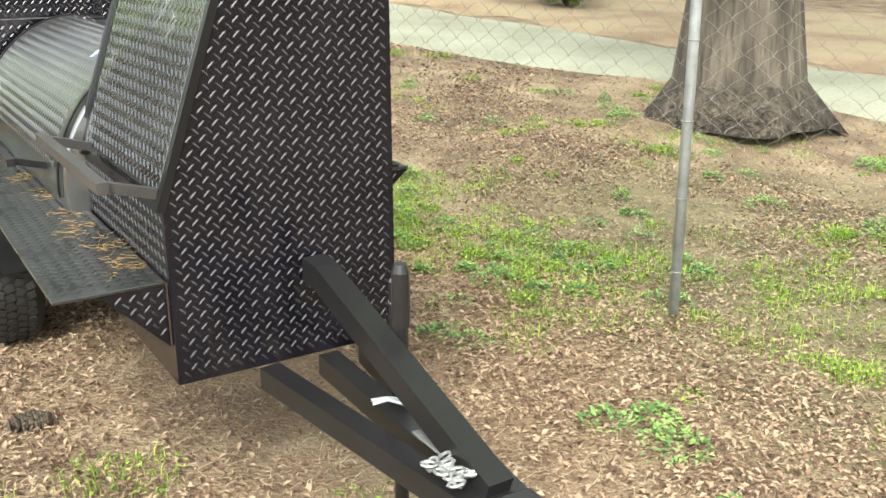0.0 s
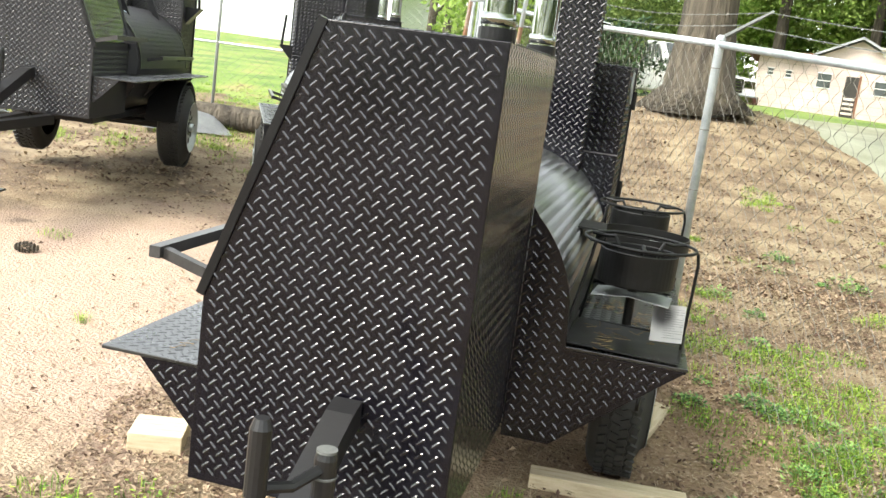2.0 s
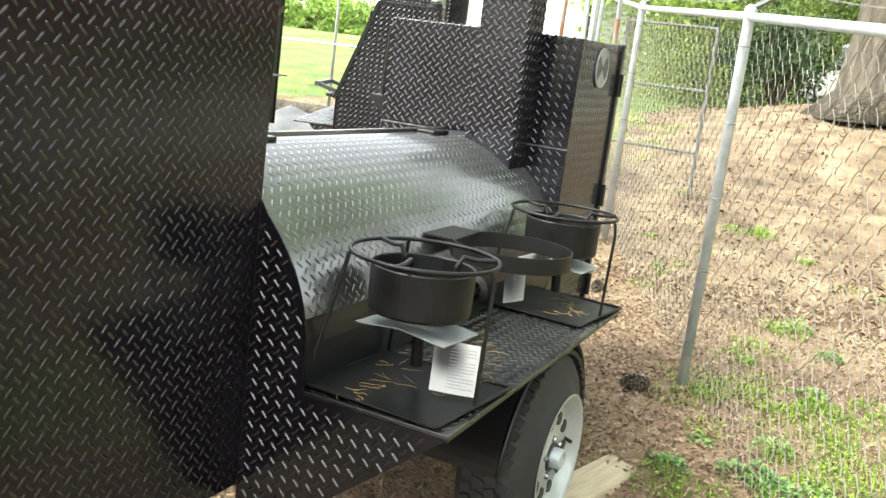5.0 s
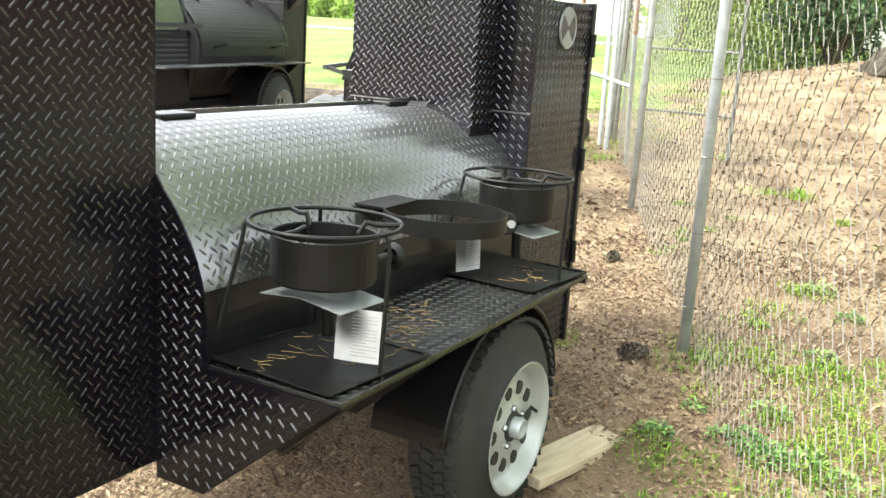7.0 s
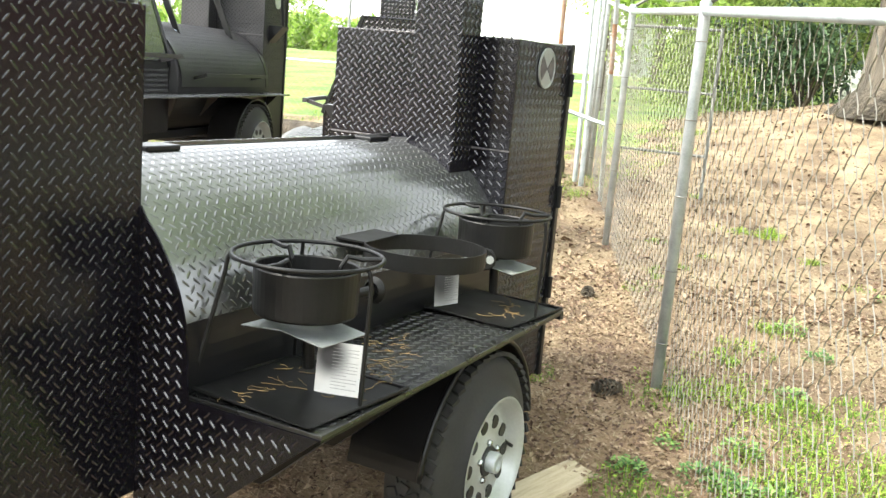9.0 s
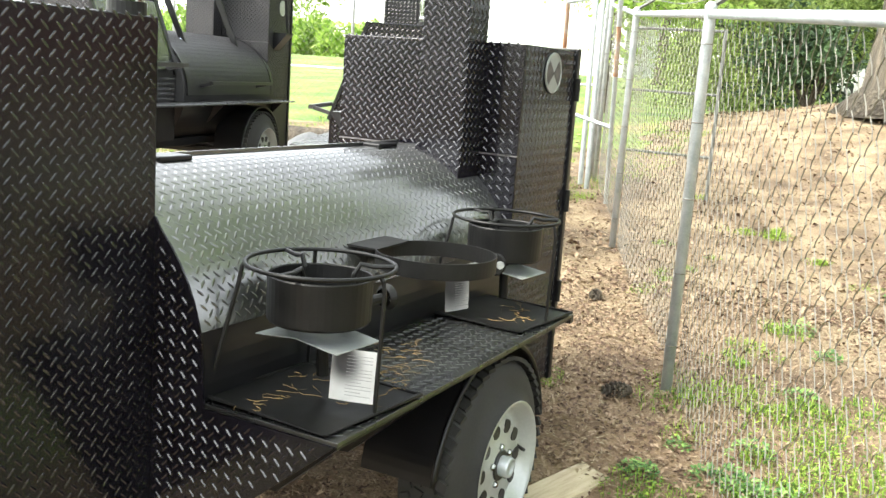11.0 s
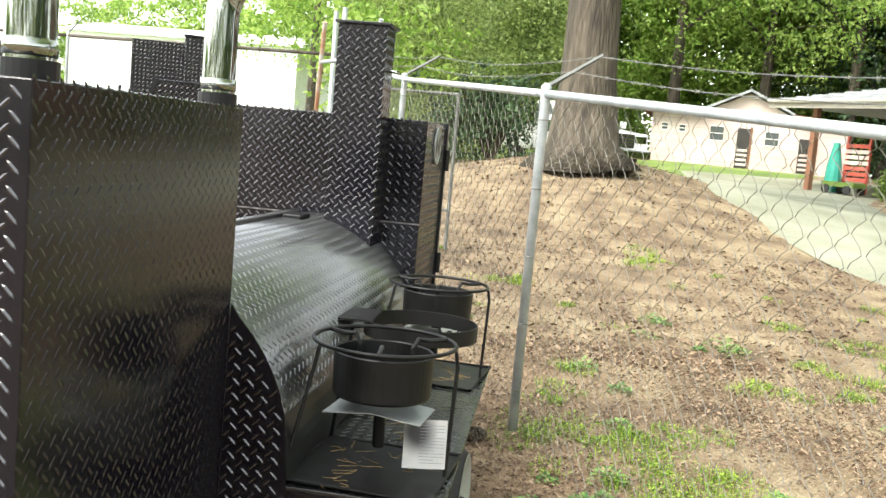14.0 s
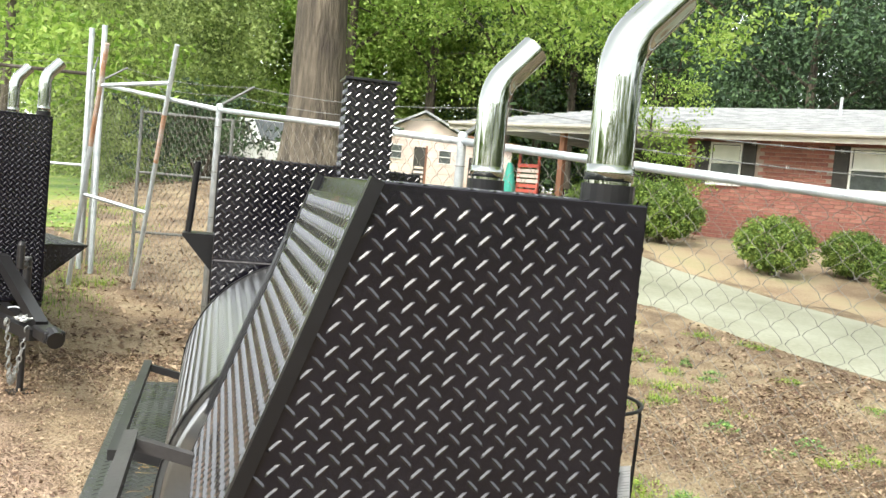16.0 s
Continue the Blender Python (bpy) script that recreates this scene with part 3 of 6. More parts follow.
    for y in (0.030, 1.3, 2.44):
        br = part("shelf_bracket", prism(bmesh.new(), [(-0.003, 0.7465), (-0.165, 0.7465), (-0.003, 0.58)], "y", y, y + 0.005), paint, t)
        if near and y < 0.1:
            treads(br, lambda u, v, h: (u, 0.030 - h, v), -0.165, 0.0, 0.58, 0.746, inside_polygon([(-0.165, 0.7465), (-0.003, 0.58), (-0.003, 0.7465)], 0.01))
    # warming cabinet
    wm = part("warming_cabinet", box(bmesh.new(), 0.0, 0.785, Y_WARM, Y_END, 0.29, warm_top, 0.003), paint, t, "tall black tread-plate warming cabinet")
    for y in (Y_END - 0.0,):
        bm = box(bmesh.new(), -0.012, 0.796, Y_END - 0.018, Y_END + 0.014, 0.28, warm_top + 0.01, 0.004)
        part("rear_flange", bm, PAINT_SMOOTH, wm)
    for z in (0.62, 1.0, 1.45):
        part("door_hinge", tube(bmesh.new(), [(0.800, Y_END - 0.01, z), (0.800, Y_END - 0.01, z + 0.09)], 0.012, 10), PAINT_SMOOTH, wm)
    part("seam", box(bmesh.new(), 0.0, 0.785, Y_WARM - 0.003, Y_WARM - 0.0005, 1.242, 1.248), WEAR, wm)
    if near:
        treads(wm, lambda u, v, h: (u, Y_WARM - h, v), 0.0, 0.785, 0.75, warm_top, lambda u, v: (np.hypot(u - CX, v - CZ) > TR + 0.01) & (np.abs(v - 1.245) > 0.009))
        treads(wm, lambda u, v, h: (0.785 + h, u, v), Y_WARM, Y_END - 0.02, 0.29, warm_top, lambda u, v: np.hypot(u - 2.70, v - 1.554) > 0.086, turn=math.pi / 2)
        treads(wm, lambda u, v, h: (-h, u, v), Y_WARM, Y_END - 0.02, 0.76, warm_top, turn=math.pi / 2)
    bm = lathe(bmesh.new(), [(0.0, 0.076), (0.006, 0.076), (0.007, 0.072), (0.004, 0.070), (0.004, 0.0005)], (0.7875, 2.70, 1.554), "x", 40)
    badge = part("badge", bm, SHIELD, t, "round pale metal badge")
    if flip:
        part("badge", lathe(bmesh.new(), [(0.0, 0.066), (-0.006, 0.066), (-0.007, 0.062), (-0.004, 0.060), (-0.004, 0.0005)], (-0.004, 2.72, 1.552), "x", 32), RIM, t, "round pale metal badge")
    for a0 in (45, 225):
        pts = [(2.70, 1.554)] + [(2.70 + 0.064 * math.sin(radians(a)), 1.554 + 0.064 * math.cos(radians(a))) for a in range(a0, a0 + 91, 15)]
        part("badge_quarter", prism(bmesh.new(), pts, "x", 0.792, 0.7935), WEAR, badge)
    br = part("side_bracket", prism(bmesh.new(), [(-0.003, 1.335), (-0.125, 1.335), (-0.125, 1.325), (-0.003, 1.185)], "y", 2.55, 2.70), PAINT_SMOOTH, wm, "small black triangular ledge")
    part("upright_bar", tube(bmesh.new(), [(-0.105, 2.62, 1.336), (-0.085, 2.60, 1.62)], 0.013, 10), PAINT_SMOOTH, br, "short round black bar")
    # chimney
    bm = bmesh.new()
    side = [(0.444, 2.288), (0.630, 2.288), (0.630, Y_WARM - 0.004), (0.444, Y_WARM - 0.004)]
    prism(bm, side, "z", 1.02, chimney_top, 0.002)
    ch = part("chimney", bm, paint, t, "square tread-plate chimney")
    part("chimney_cap", box(bmesh.new(), 0.432, 0.644, 2.276, Y_WARM + 0.012, chimney_top + 0.002, chimney_top + 0.012, 0.002), PAINT_SMOOTH, ch)
    part("damper_rod", tube(bmesh.new(), [(0.629, 2.37, chimney_top - 0.155), (0.672, 2.37, chimney_top - 0.16), (0.675, 2.33, chimney_top - 0.16)], 0.006, 8), CHROME, ch)
    if near:
        top = lambda u: CZ + np.sqrt(np.maximum(TR * TR - (u - CX) ** 2, 0))
        treads(ch, lambda u, v, h: (u, 2.288 - h, v), 0.444, 0.630, 1.15, chimney_top, lambda u, v: v > top(u) + 0.012)
        treads(ch, lambda u, v, h: (0.630 + h, u, v), 2.288, 2.439, 1.2, chimney_top)
        treads(ch, lambda u, v, h: (0.444 - h, u, v), 2.288, 2.439, 1.27, chimney_top)
    # wheels and mudguards
    for x_out, sign in ((1.112, 1), (-0.285, -1)):
        wheel(t, x_out, 1.847, 0.338, sign)
        outer = [(1.85 + 0.386 * math.cos(radians(a)), 0.335 + 0.386 * math.sin(radians(a))) for a in range(8, 175, 4)]
        inner = [(1.85 + 0.380 * math.cos(radians(a)), 0.335 + 0.380 * math.sin(radians(a))) for a in range(172, 7, -4)]
        a, b = sorted((x_out - 0.30 * sign, x_out - 0.062 * sign))
        guard = part("mudguard", prism(bmesh.new(), outer + inner, "x", a, b), PAINT_SMOOTH, t, "rounded black mudguard")
        lip = [(x_out - 0.062 * sign, 1.85 + 0.381 * math.cos(radians(a)), 0.335 + 0.381 * math.sin(radians(a))) for a in range(8, 173, 4)]
        part("rolled_edge", tube(bmesh.new(), lip, 0.0085, 8), PAINT_SMOOTH, guard, "", True)
        part("inner_skirt", prism(bmesh.new(), [(1.85 + 0.379 * math.cos(radians(a)), 0.335 + 0.379 * math.sin(radians(a))) for a in range(8, 173, 4)], "x", x_out - 0.298 * sign, x_out - 0.292 * sign), PAINT_SMOOTH, guard)
    for y in (1.10, 1.42):
        part("shelf_strut", tube(bmesh.new(), [(0.56, y, 0.45), (0.80, y, 0.47), (1.10, y, 0.735)], 0.026, 4, square=math.pi / 4), PAINT_SMOOTH, t)
    for y in (1.40, 2.32):
        part("shelf_support", box(bmesh.new(), 0.80, 1.10, y - 0.012, y + 0.012, 0.705, 0.734), PAINT_SMOOTH, t)
    Side.flip = False
    return t


def turned(bm, m):
    bmesh.ops.transform(bm, matrix=m, verts=bm.verts)
    return bm


def gas_burner(m, label, pipe_angle):
    """Outdoor gas burner: wire stand, ring, bowl, pipe and heat shield. Local origin on the shelf, under the ring's middle."""
    t = thing("gas_burner", m, label, "gas burner", "gas burners on the shelf")
    part("top_ring", tube(bmesh.new(), circle((0, 0, 0.322), 0.172, 40), 0.0052, 8, close=True), CASTIRON, t, "", True)
    sq = 0.178
    part("base_frame", tube(bmesh.new(), [(-sq, -sq, 0.008), (sq, -sq, 0.008), (sq, sq, 0.008), (-sq, sq, 0.008)], 0.006, 8, close=True), CASTIRON, t)
    part("base_plate", box(bmesh.new(), -sq + 0.004, sq - 0.004, -sq + 0.004, sq - 0.004, 0.003, 0.0065), CASTIRON, t, "flat black drip plate")
    for sx, sy in ((-1, -1), (1, 0), (-1, 1)):
        top = Vector((sx, sy, 0)).normalized() * 0.172
        foot = Vector((sx * sq * 0.98, sy * sq * 0.98, 0.01))
        knee = top * 1.06 + Vector((0, 0, 0.28))
        bm = tube(bmesh.new(), [foot, foot.lerp(knee, 0.9), knee, top * 1.03 + Vector((0, 0, 0.312)), top + Vector((0, 0, 0.320))], 0.005, 8)
        part("leg", bm, CASTIRON, t)
    for i in range(3):
        a = radians(40 + 120 * i)
        d = Vector((math.cos(a), math.sin(a), 0))
        bm = tube(bmesh.new(), [d * 0.170 + Vector((0, 0, 0.322)), d * 0.12 + Vector((0, 0, 0.32)), d * 0.09 + Vector((0, 0, 0.325)), d * 0.075 + Vector((0, 0, 0.30)), d * 0.075 + Vector((0, 0, 0.27))], 0.006, 8)
        part("pot_support", bm, CASTIRON, t)
    prof = [(0.190, 0.05), (0.190, 0.116), (0.196, 0.120), (0.296, 0.122), (0.299, 0.1195), (0.296, 0.117), (0.198, 0.114)]
    part("wind_bowl", lathe(bmesh.new(), prof, (0, 0, 0), "z", 48), CASTIRON, t, "round black wind guard")
    part("burner_head", lathe(bmesh.new(), [(0.20, 0.02), (0.225, 0.05), (0.25, 0.055), (0.262, 0.03), (0.262, 0.001)], (0, 0, 0), "z", 20), CASTIRON, t)
    part("mixer_pipe", tube(bmesh.new(), [(0, 0, 0.21), (-0.005, 0.02, 0.15), (-0.005, 0.03, 0.05)], 0.015, 12), CASTIRON, t)
    bm = bmesh.new()
    for s in (-1, 1):
        prism(bm, [(0.0, 0.160), (s * 0.12, 0.147), (s * 0.12, 0.1495), (0.0, 0.1625)], "y", -0.08, 0.08)
    part("heat_shield", bm, SHIELD, t, "bent grey metal heat shield")
    pa = Matrix.Rotation(radians(pipe_angle), 4, "Z")
    part("gas_pipe", turned(tube(bmesh.new(), [(0, 0, 0.205), (0.08, 0, 0.208), (0.225, 0, 0.210)], 0.013, 12), pa), CASTIRON, t)
    shut = part("air_shutter", turned(lathe(bmesh.new(), [(-0.012, 0.024), (0.0, 0.034), (0.004, 0.034), (0.006, 0.030), (0.005, 0.0005)], (0.235, 0, 0.210), "x", 28), pa), CASTIRON, t, "round slotted air shutter")
    for k in (-1, 1):
        part("air_hole", turned(lathe(bmesh.new(), [(0, 0.0005), (0, 0.0125), (-0.002, 0.0125)], (0.2415, k * 0.016, 0.210), "x", 14), pa), SHIELD, shut)
    part("shutter_screw", turned(lathe(bmesh.new(), [(0.003, 0.0005), (0.003, 0.005), (0, 0.006)], (0.2415, 0, 0.210), "x", 10), pa), ZINC, shut)
    return t


def printed_card(name, size):
    """White card with a soft dark printed picture along one side."""
    m = material(name, [(0.66, 0.66, 0.65), (0.76, 0.76, 0.75)], 0.45, 0, 6, 80, 0.05)
    n, l = m.node_tree.nodes, m.node_tree.links
    base = n["Principled BSDF"].inputs["Base Color"]
    tc = n.new("ShaderNodeTexCoord")
    mp = n.new("ShaderNodeMapping")
    mp.inputs["Location"].default_value = (0.85 / size, 0, -1.05 / size)
    mp.inputs["Rotation"].default_value = (0, radians(-24), 0)
    mp.inputs["Scale"].default_value = (17 / size, 0, 15 / size)
    l.new(tc.outputs["Object"], mp.inputs[0])
    ln = n.new("ShaderNodeVectorMath")
    ln.operation = "LENGTH"
    l.new(mp.outputs[0], ln.inputs[0])
    soft = n.new("ShaderNodeMapRange")
    soft.interpolation_type = "SMOOTHSTEP"
    soft.inputs["From Min"].default_value, soft.inputs["From Max"].default_value = 1.0, 0.25
    soft.inputs["To Max"].default_value = 0.92
    l.new(ln.outputs["Value"], soft.inputs["Value"])
    mix = n.new("ShaderNodeMix")
    mix.data_type = "RGBA"
    l.new(soft.outputs[0], mix.inputs["Factor"])
    l.new(base.links[0].from_socket, mix.inputs["A"])
    mix.inputs["B"].default_value = (0.035, 0.035, 0.04, 1)
    l.new(mix.outputs["Result"], base)
    return m


# second card: dark area enlarged, so the shade on its turned face is in the colour
PRINTED, SHADEDCARD = printed_card("printed_card", 1.0), printed_card("shaded_card", 1.7)


def hang_tag(m, label, paper):
    t = thing("instruction_card", m, label, "card", "cards on the burners")
    bm = bmesh.new()
    rows = [[bm.verts.new((x, -0.004 * math.cos(x * 28), z)) for x in np.linspace(-0.052, 0.052, 9)] for z in np.linspace(0, 0.118, 5)]
    for a, b in zip(rows, rows[1:]):
        for i in range(8):
            bm.faces.new((a[i], a[i + 1], b[i + 1], b[i]))
    bmesh.ops.solidify(bm, geom=bm.faces[:], thickness=0.0012)
    part("card", bm, paper, t)
    for i in range(13):
        w = 0.030 - (0.012 if i in (3, 8, 11) else 0)
        part("text_line", box(bmesh.new(), -0.014, -0.014 + 2 * w, -0.0062, -0.0054, 0.104 - i * 0.0075, 0.1052 - i * 0.0075), INK, t)
    return t


MAIN = smoker_trailer(pose(0, 0, 0), "black tread-plate barbecue smoker trailer with chrome stacks", True)
gas_burner(pose(0.966, 1.012, 0.7585, 0, 0, -4), "black wire-framed gas burner with grey heat shield", 85)
gas_burner(pose(0.938, 2.062, 0.7585, 0, 0, -5), "black wire-framed gas burner beside the warming cabinet", -66)
hang_tag(pose(1.090, 0.975, 0.790, -6, 0, 16), "white printed card hung on the burner stand", PRINTED)
hang_tag(pose(0.862, 1.905, 0.785, -4, 0, 72), "printed card turned nearly edge-on on the far stand", SHADEDCARD)


def strap_hoop(m):
    t = thing("steel_hoop", m, "open flat-steel hoop fixed to the barrel side", "steel hoop")
    bm = bmesh.new()
    prof = [(0.0, 0.17), (0.045, 0.17), (0.045, 0.166), (0.0, 0.166), (0.0, 0.17)]
    lathe(bm, prof, (0, 0, 0), "z", 72)
    part("band", bm, CASTIRON, t)
    part("mounting_plate", prism(bmesh.new(), [(-0.235, -0.10), (-0.235, 0.10), (-0.14, 0.09), (-0.13, -0.10)], "z", 0.040, 0.0455), CASTIRON, t)
    return t


strap_hoop(pose(0.965, 1.555, 0.992))


# ---- ground ----
def ground_height(x, y):
    ys = [-60, 0.5, 2.0, 3.3, 6.5, 10, 15, 24, 28, 60, 400]
    zs = [0, 0, 0.02, 0.19, 0.32, 0.52, 1.00, 1.28, 1.65, 2.0, 2.0]
    z = np.interp(y, ys, zs)
    z = z + 0.60 * np.exp(-(((x - 1.5) / 2.6) ** 2 + ((y - 14.6) / 4.2) ** 2))
    return z - 0.10 * np.exp(-(((x - 2.9) / 1.1) ** 2 + ((y - 0.3) / 1.6) ** 2))


def relief(x, y):
    if -13 <= x <= 15 and -5 <= y <= 60:
        return 0.03 * noise.noise((x * 0.9, y * 0.9, 0)) + 0.012 * noise.noise((x * 4, y * 4, 3)) - 0.015
    return -0.015


def on_ground(x, y):
    return float(ground_height(x, y)) + relief(x, y)


bmg = bmesh.new()
xs = np.concatenate([np.linspace(-300, -14, 14), np.linspace(-12, 14, 131), np.linspace(16, 300, 14)])
ysn = np.concatenate([np.linspace(-200, -6, 8), np.linspace(-4, 20, 121), np.linspace(21, 60, 30), np.linspace(70, 400, 12)])
rows = []
for yy in ysn:
    rows.append([bmg.verts.new((xx, yy, on_ground(xx, yy))) for xx in xs])
for a, b in zip(rows, rows[1:]):
    for i in range(len(xs) - 1):
        bmg.faces.new((a[i], a[i + 1], b[i + 1], b[i]))
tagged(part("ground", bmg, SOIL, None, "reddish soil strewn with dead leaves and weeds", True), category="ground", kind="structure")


def sheet(name, near, far, mat, label, category, lift, n=48, k=8, kind="structure"):
    """A strip of ground cover between two edge lines given by their corners, lying a little over the soil."""
    def along(line, f):
        p = [Vector((*q, 0)) for q in line]
        d = [0]
        for a, b in zip(p, p[1:]):
            d.append(d[-1] + (b - a).length)
        return np.interp(f * d[-1], d, [q.x for q in p]), np.interp(f * d[-1], d, [q.y for q in p])
    bm = bmesh.new()
    grid = []
    for i in range(n + 1):
        a, b = along(near, i / n), along(far, i / n)
        row = []
        for j in range(k + 1):
            f = j / k
            x, y = a[0] + (b[0] - a[0]) * f, a[1] + (b[1] - a[1]) * f
            if j in (0, k):
                x += 0.10 * noise.noise((i * 0.7, j, 5.0))
            edge = -0.05 if j in (0, k) or i in (0, n) else 0
            row.append(bm.verts.new((x, y, float(ground_height(x, y)) + lift + edge)))
        grid.append(row)
    for a, b in zip(grid, grid[1:]):
        for j in range(k):
            bm.faces.new((a[j], a[j + 1], b[j + 1], b[j]))
    bmesh.ops.recalc_face_normals(bm, faces=bm.faces)
    return tagged(part(name, bm, mat, None, label, True), category=category, kind=kind)


STRAWBIT = material("loose_straw", [(0.232, 0.162, 0.097), (0.380, 0.294, 0.190), (0.477, 0.399, 0.270)], 0.85, 0, 3, 60, 0.0, by_island=0.7)
FIELD = material("pale_spring_field", [(0.05, 0.10, 0.018), (0.10, 0.17, 0.028), (0.17, 0.23, 0.045), (0.25, 0.20, 0.09)], 0.9, 0, 1.1, 9, 0.8, 0.04)
LAWN = material("mown_grass", [(0.07, 0.13, 0.025), (0.14, 0.21, 0.042), (0.23, 0.28, 0.08)], 0.9, 0, 0.7, 30, 0.7, 0.03)
STRAW = material("pine_straw", [(0.191, 0.125, 0.076), (0.282, 0.203, 0.126), (0.360, 0.281, 0.175), (0.263, 0.250, 0.130)], 0.95, 0, 0.8, 40, 0.7, 0.03)
NEAR_EDGE = [(8.3, -3), (7.6, 0), (6.8, 2.9), (5.8, 5.9), (4.9, 8.5), (3.9, 11.5), (3.3, 14.2), (3.6, 20), (3.2, 26)]
FAR_EDGE = [(11, -3), (10, 0), (8.9, 3), (8.3, 5), (7.9, 8.7), (6.8, 12), (6.6, 15.6), (7.4, 20), (10, 27)]
sheet("driveway", NEAR_EDGE, FAR_EDGE, CONCRETE, "pale worn concrete driveway with fine cracks", "driveway", 0.035)
sheet("lawn_house", FAR_EDGE[1:8], [(16, -1), (15.5, 4), (14.5, 8), (13.5, 12), (11.5, 16), (9.5, 20)], STRAW, "straw-covered front lawn of the brick house", "lawn", 0.02)
sheet("lawn_hut", [(-4, 24.2), (0, 22.5), (3.4, 22.5)], [(-4, 29), (0, 29.5), (8.6, 28.2)], LAWN, "bright green grass before the pale hut", "grass", 0.03)
sheet("field", [(-70, 11.3), (-30, 11.3), (-1.5, 11.3)], [(-90, 70), (-30, 70), (-3, 60)], FIELD, "bright green field beyond the back fence", "field", 0.03, 60, 24)


# ---- leaf litter, grass ----
rng = np.random.default_rng(7)


def left_of_drive(x, y):
    return x < np.interp(y, [p[1] for p in NEAR_EDGE], [p[0] for p in NEAR_EDGE]) - 0.05


def scatter_leaves(count, x0, x1, y0, y1, lo, hi):
    x, y = rng.uniform(x0, x1, count), y0 + (y1 - y0) * rng.uniform(0, 1, count) ** 1.3
    patch = np.array([noise.noise((a * 0.8, b * 0.8, 9.0)) for a, b in zip(x, y)])
    bare = np.hypot((x + 2.1) / 1.3, (y - 2.2) / 2.2) + 0.5 * patch
    keep = left_of_drive(x, y) & ((bare > 1.0) | (rng.uniform(0, 1, count) < 0.12)) & (patch + rng.uniform(-0.35, 0.6, count) > -0.1)
    x, y = x[keep], y[keep]
    k = len(x)
    z = np.array([on_ground(a, b) for a, b in zip(x, y)]) + rng.uniform(0.002, 0.022, k)
    ang, tilt, roll = rng.uniform(0, 6.28, k), rng.normal(0, 0.35, k), rng.normal(0, 0.35, k)
    size = rng.uniform(lo, hi, k)
    shape = np.array([(-0.5, 0, 0), (0.0, -0.27, 0.16), (0.55, 0, 0.03), (0.0, 0.27, 0.16)])
    lx, ly, lz = (shape[:, i][None] * size[:, None] for i in range(3))
    lz = lz + lx * tilt[:, None] + ly * roll[:, None]
    c, s = np.cos(ang)[:, None], np.sin(ang)[:, None]
    pos = np.stack([x[:, None] + c * lx - s * ly, y[:, None] + s * lx + c * ly, z[:, None] + lz], -1).reshape(-1, 3)
    b = np.arange(k) * 4
    faces = [q for i in b.tolist() for q in ((i, i + 1, i + 2), (i, i + 2, i + 3))]
    return pos, faces


p1, f1 = scatter_leaves(90000, -4.5, 8, -3.0, 10, 0.011, 0.034)
p2, f2 = scatter_leaves(22000, -6, 8, 5, 20, 0.03, 0.07)
p3, f3 = scatter_leaves(150000, -1.6, 4.6, -2.0, 5.5, 0.009, 0.031)
leaves = raw("leaf_litter", np.concatenate([p1, p2, p3]), f1 + [tuple(i + len(p1) for i in q) for q in f2] + [tuple(i + len(p1) + len(p2) for i in q) for q in f3], LEAFLITTER)
tagged(leaves, "scattered dry brown and tan leaves", "leaf litter", kind="stuff")


def needles(count, x0, x1, y0, y1):
    """Loose pine needles and straws lying on the soil."""
    x, y = rng.uniform(x0, x1, count), rng.uniform(y0, y1, count)
    ok = left_of_drive(x, y)
    x, y = x[ok], y[ok]
    k = len(x)
    z = np.array([on_ground(a, b) for a, b in zip(x, y)]) + rng.uniform(0.004, 0.02, k)
    a, L, w = rng.uniform(0, 3.14, k), rng.uniform(0.03, 0.09, k), rng.uniform(0.0008, 0.0022, k)
    c, s, t = np.cos(a), np.sin(a), rng.normal(0, 0.12, k) * L
    v = np.stack([np.stack([x - c * L / 2 - s * w, y - s * L / 2 + c * w, z - t], -1), np.stack([x - c * L / 2 + s * w, y - s * L / 2 - c * w, z - t], -1), np.stack([x + c * L / 2, y + s * L / 2, z + t], -1)], 1).reshape(-1, 3)
    return v, [(i, i + 1, i + 2) for i in range(0, 3 * k, 3)]


nv, nf = needles(60000, -2.5, 5.5, -2.2, 7.5)
tagged(raw("straw_litter", nv, nf, STRAWBIT), "loose tan pine needles and straws", "plant litter", kind="stuff")


def blades(spots):
    """Tufts of grass: (x, y, radius, height, number of blades)."""
    out, faces = [], []
    for x, y, r, h, n in spots:
        a, d = rng.uniform(0, 6.28, n), r * np.sqrt(rng.uniform(0, 1, n))
        bx, by = x + d * np.cos(a), y + d * np.sin(a)
        lean, ht = rng.uniform(0.2, 0.9, n), h * rng.uniform(0.5, 1.15, n)
        w = rng.uniform(0.0008, 0.0024, n)
        t = a + rng.normal(0, 0.8, n)
        for i in range(n):
            z = on_ground(bx[i], by[i])
            dx, dy = math.cos(t[i]), math.sin(t[i])
            px, py = -dy * w[i], dx * w[i]
            m, e = 0.5 * lean[i] * ht[i] * 0.5, lean[i] * ht[i]
            k = len(out)
            out += [(bx[i] - px, by[i] - py, z - 0.01), (bx[i] + px, by[i] + py, z - 0.01), (bx[i] + dx * m + px, by[i] + dy * m + py, z + ht[i] * 0.6), (bx[i] + dx * m - px, by[i] + dy * m - py, z + ht[i] * 0.6), (bx[i] + dx * e, by[i] + dy * e, z + ht[i] * 0.95)]
            faces += [(k, k + 1, k + 2, k + 3), (k + 3, k + 2, k + 4)]
    return out, faces


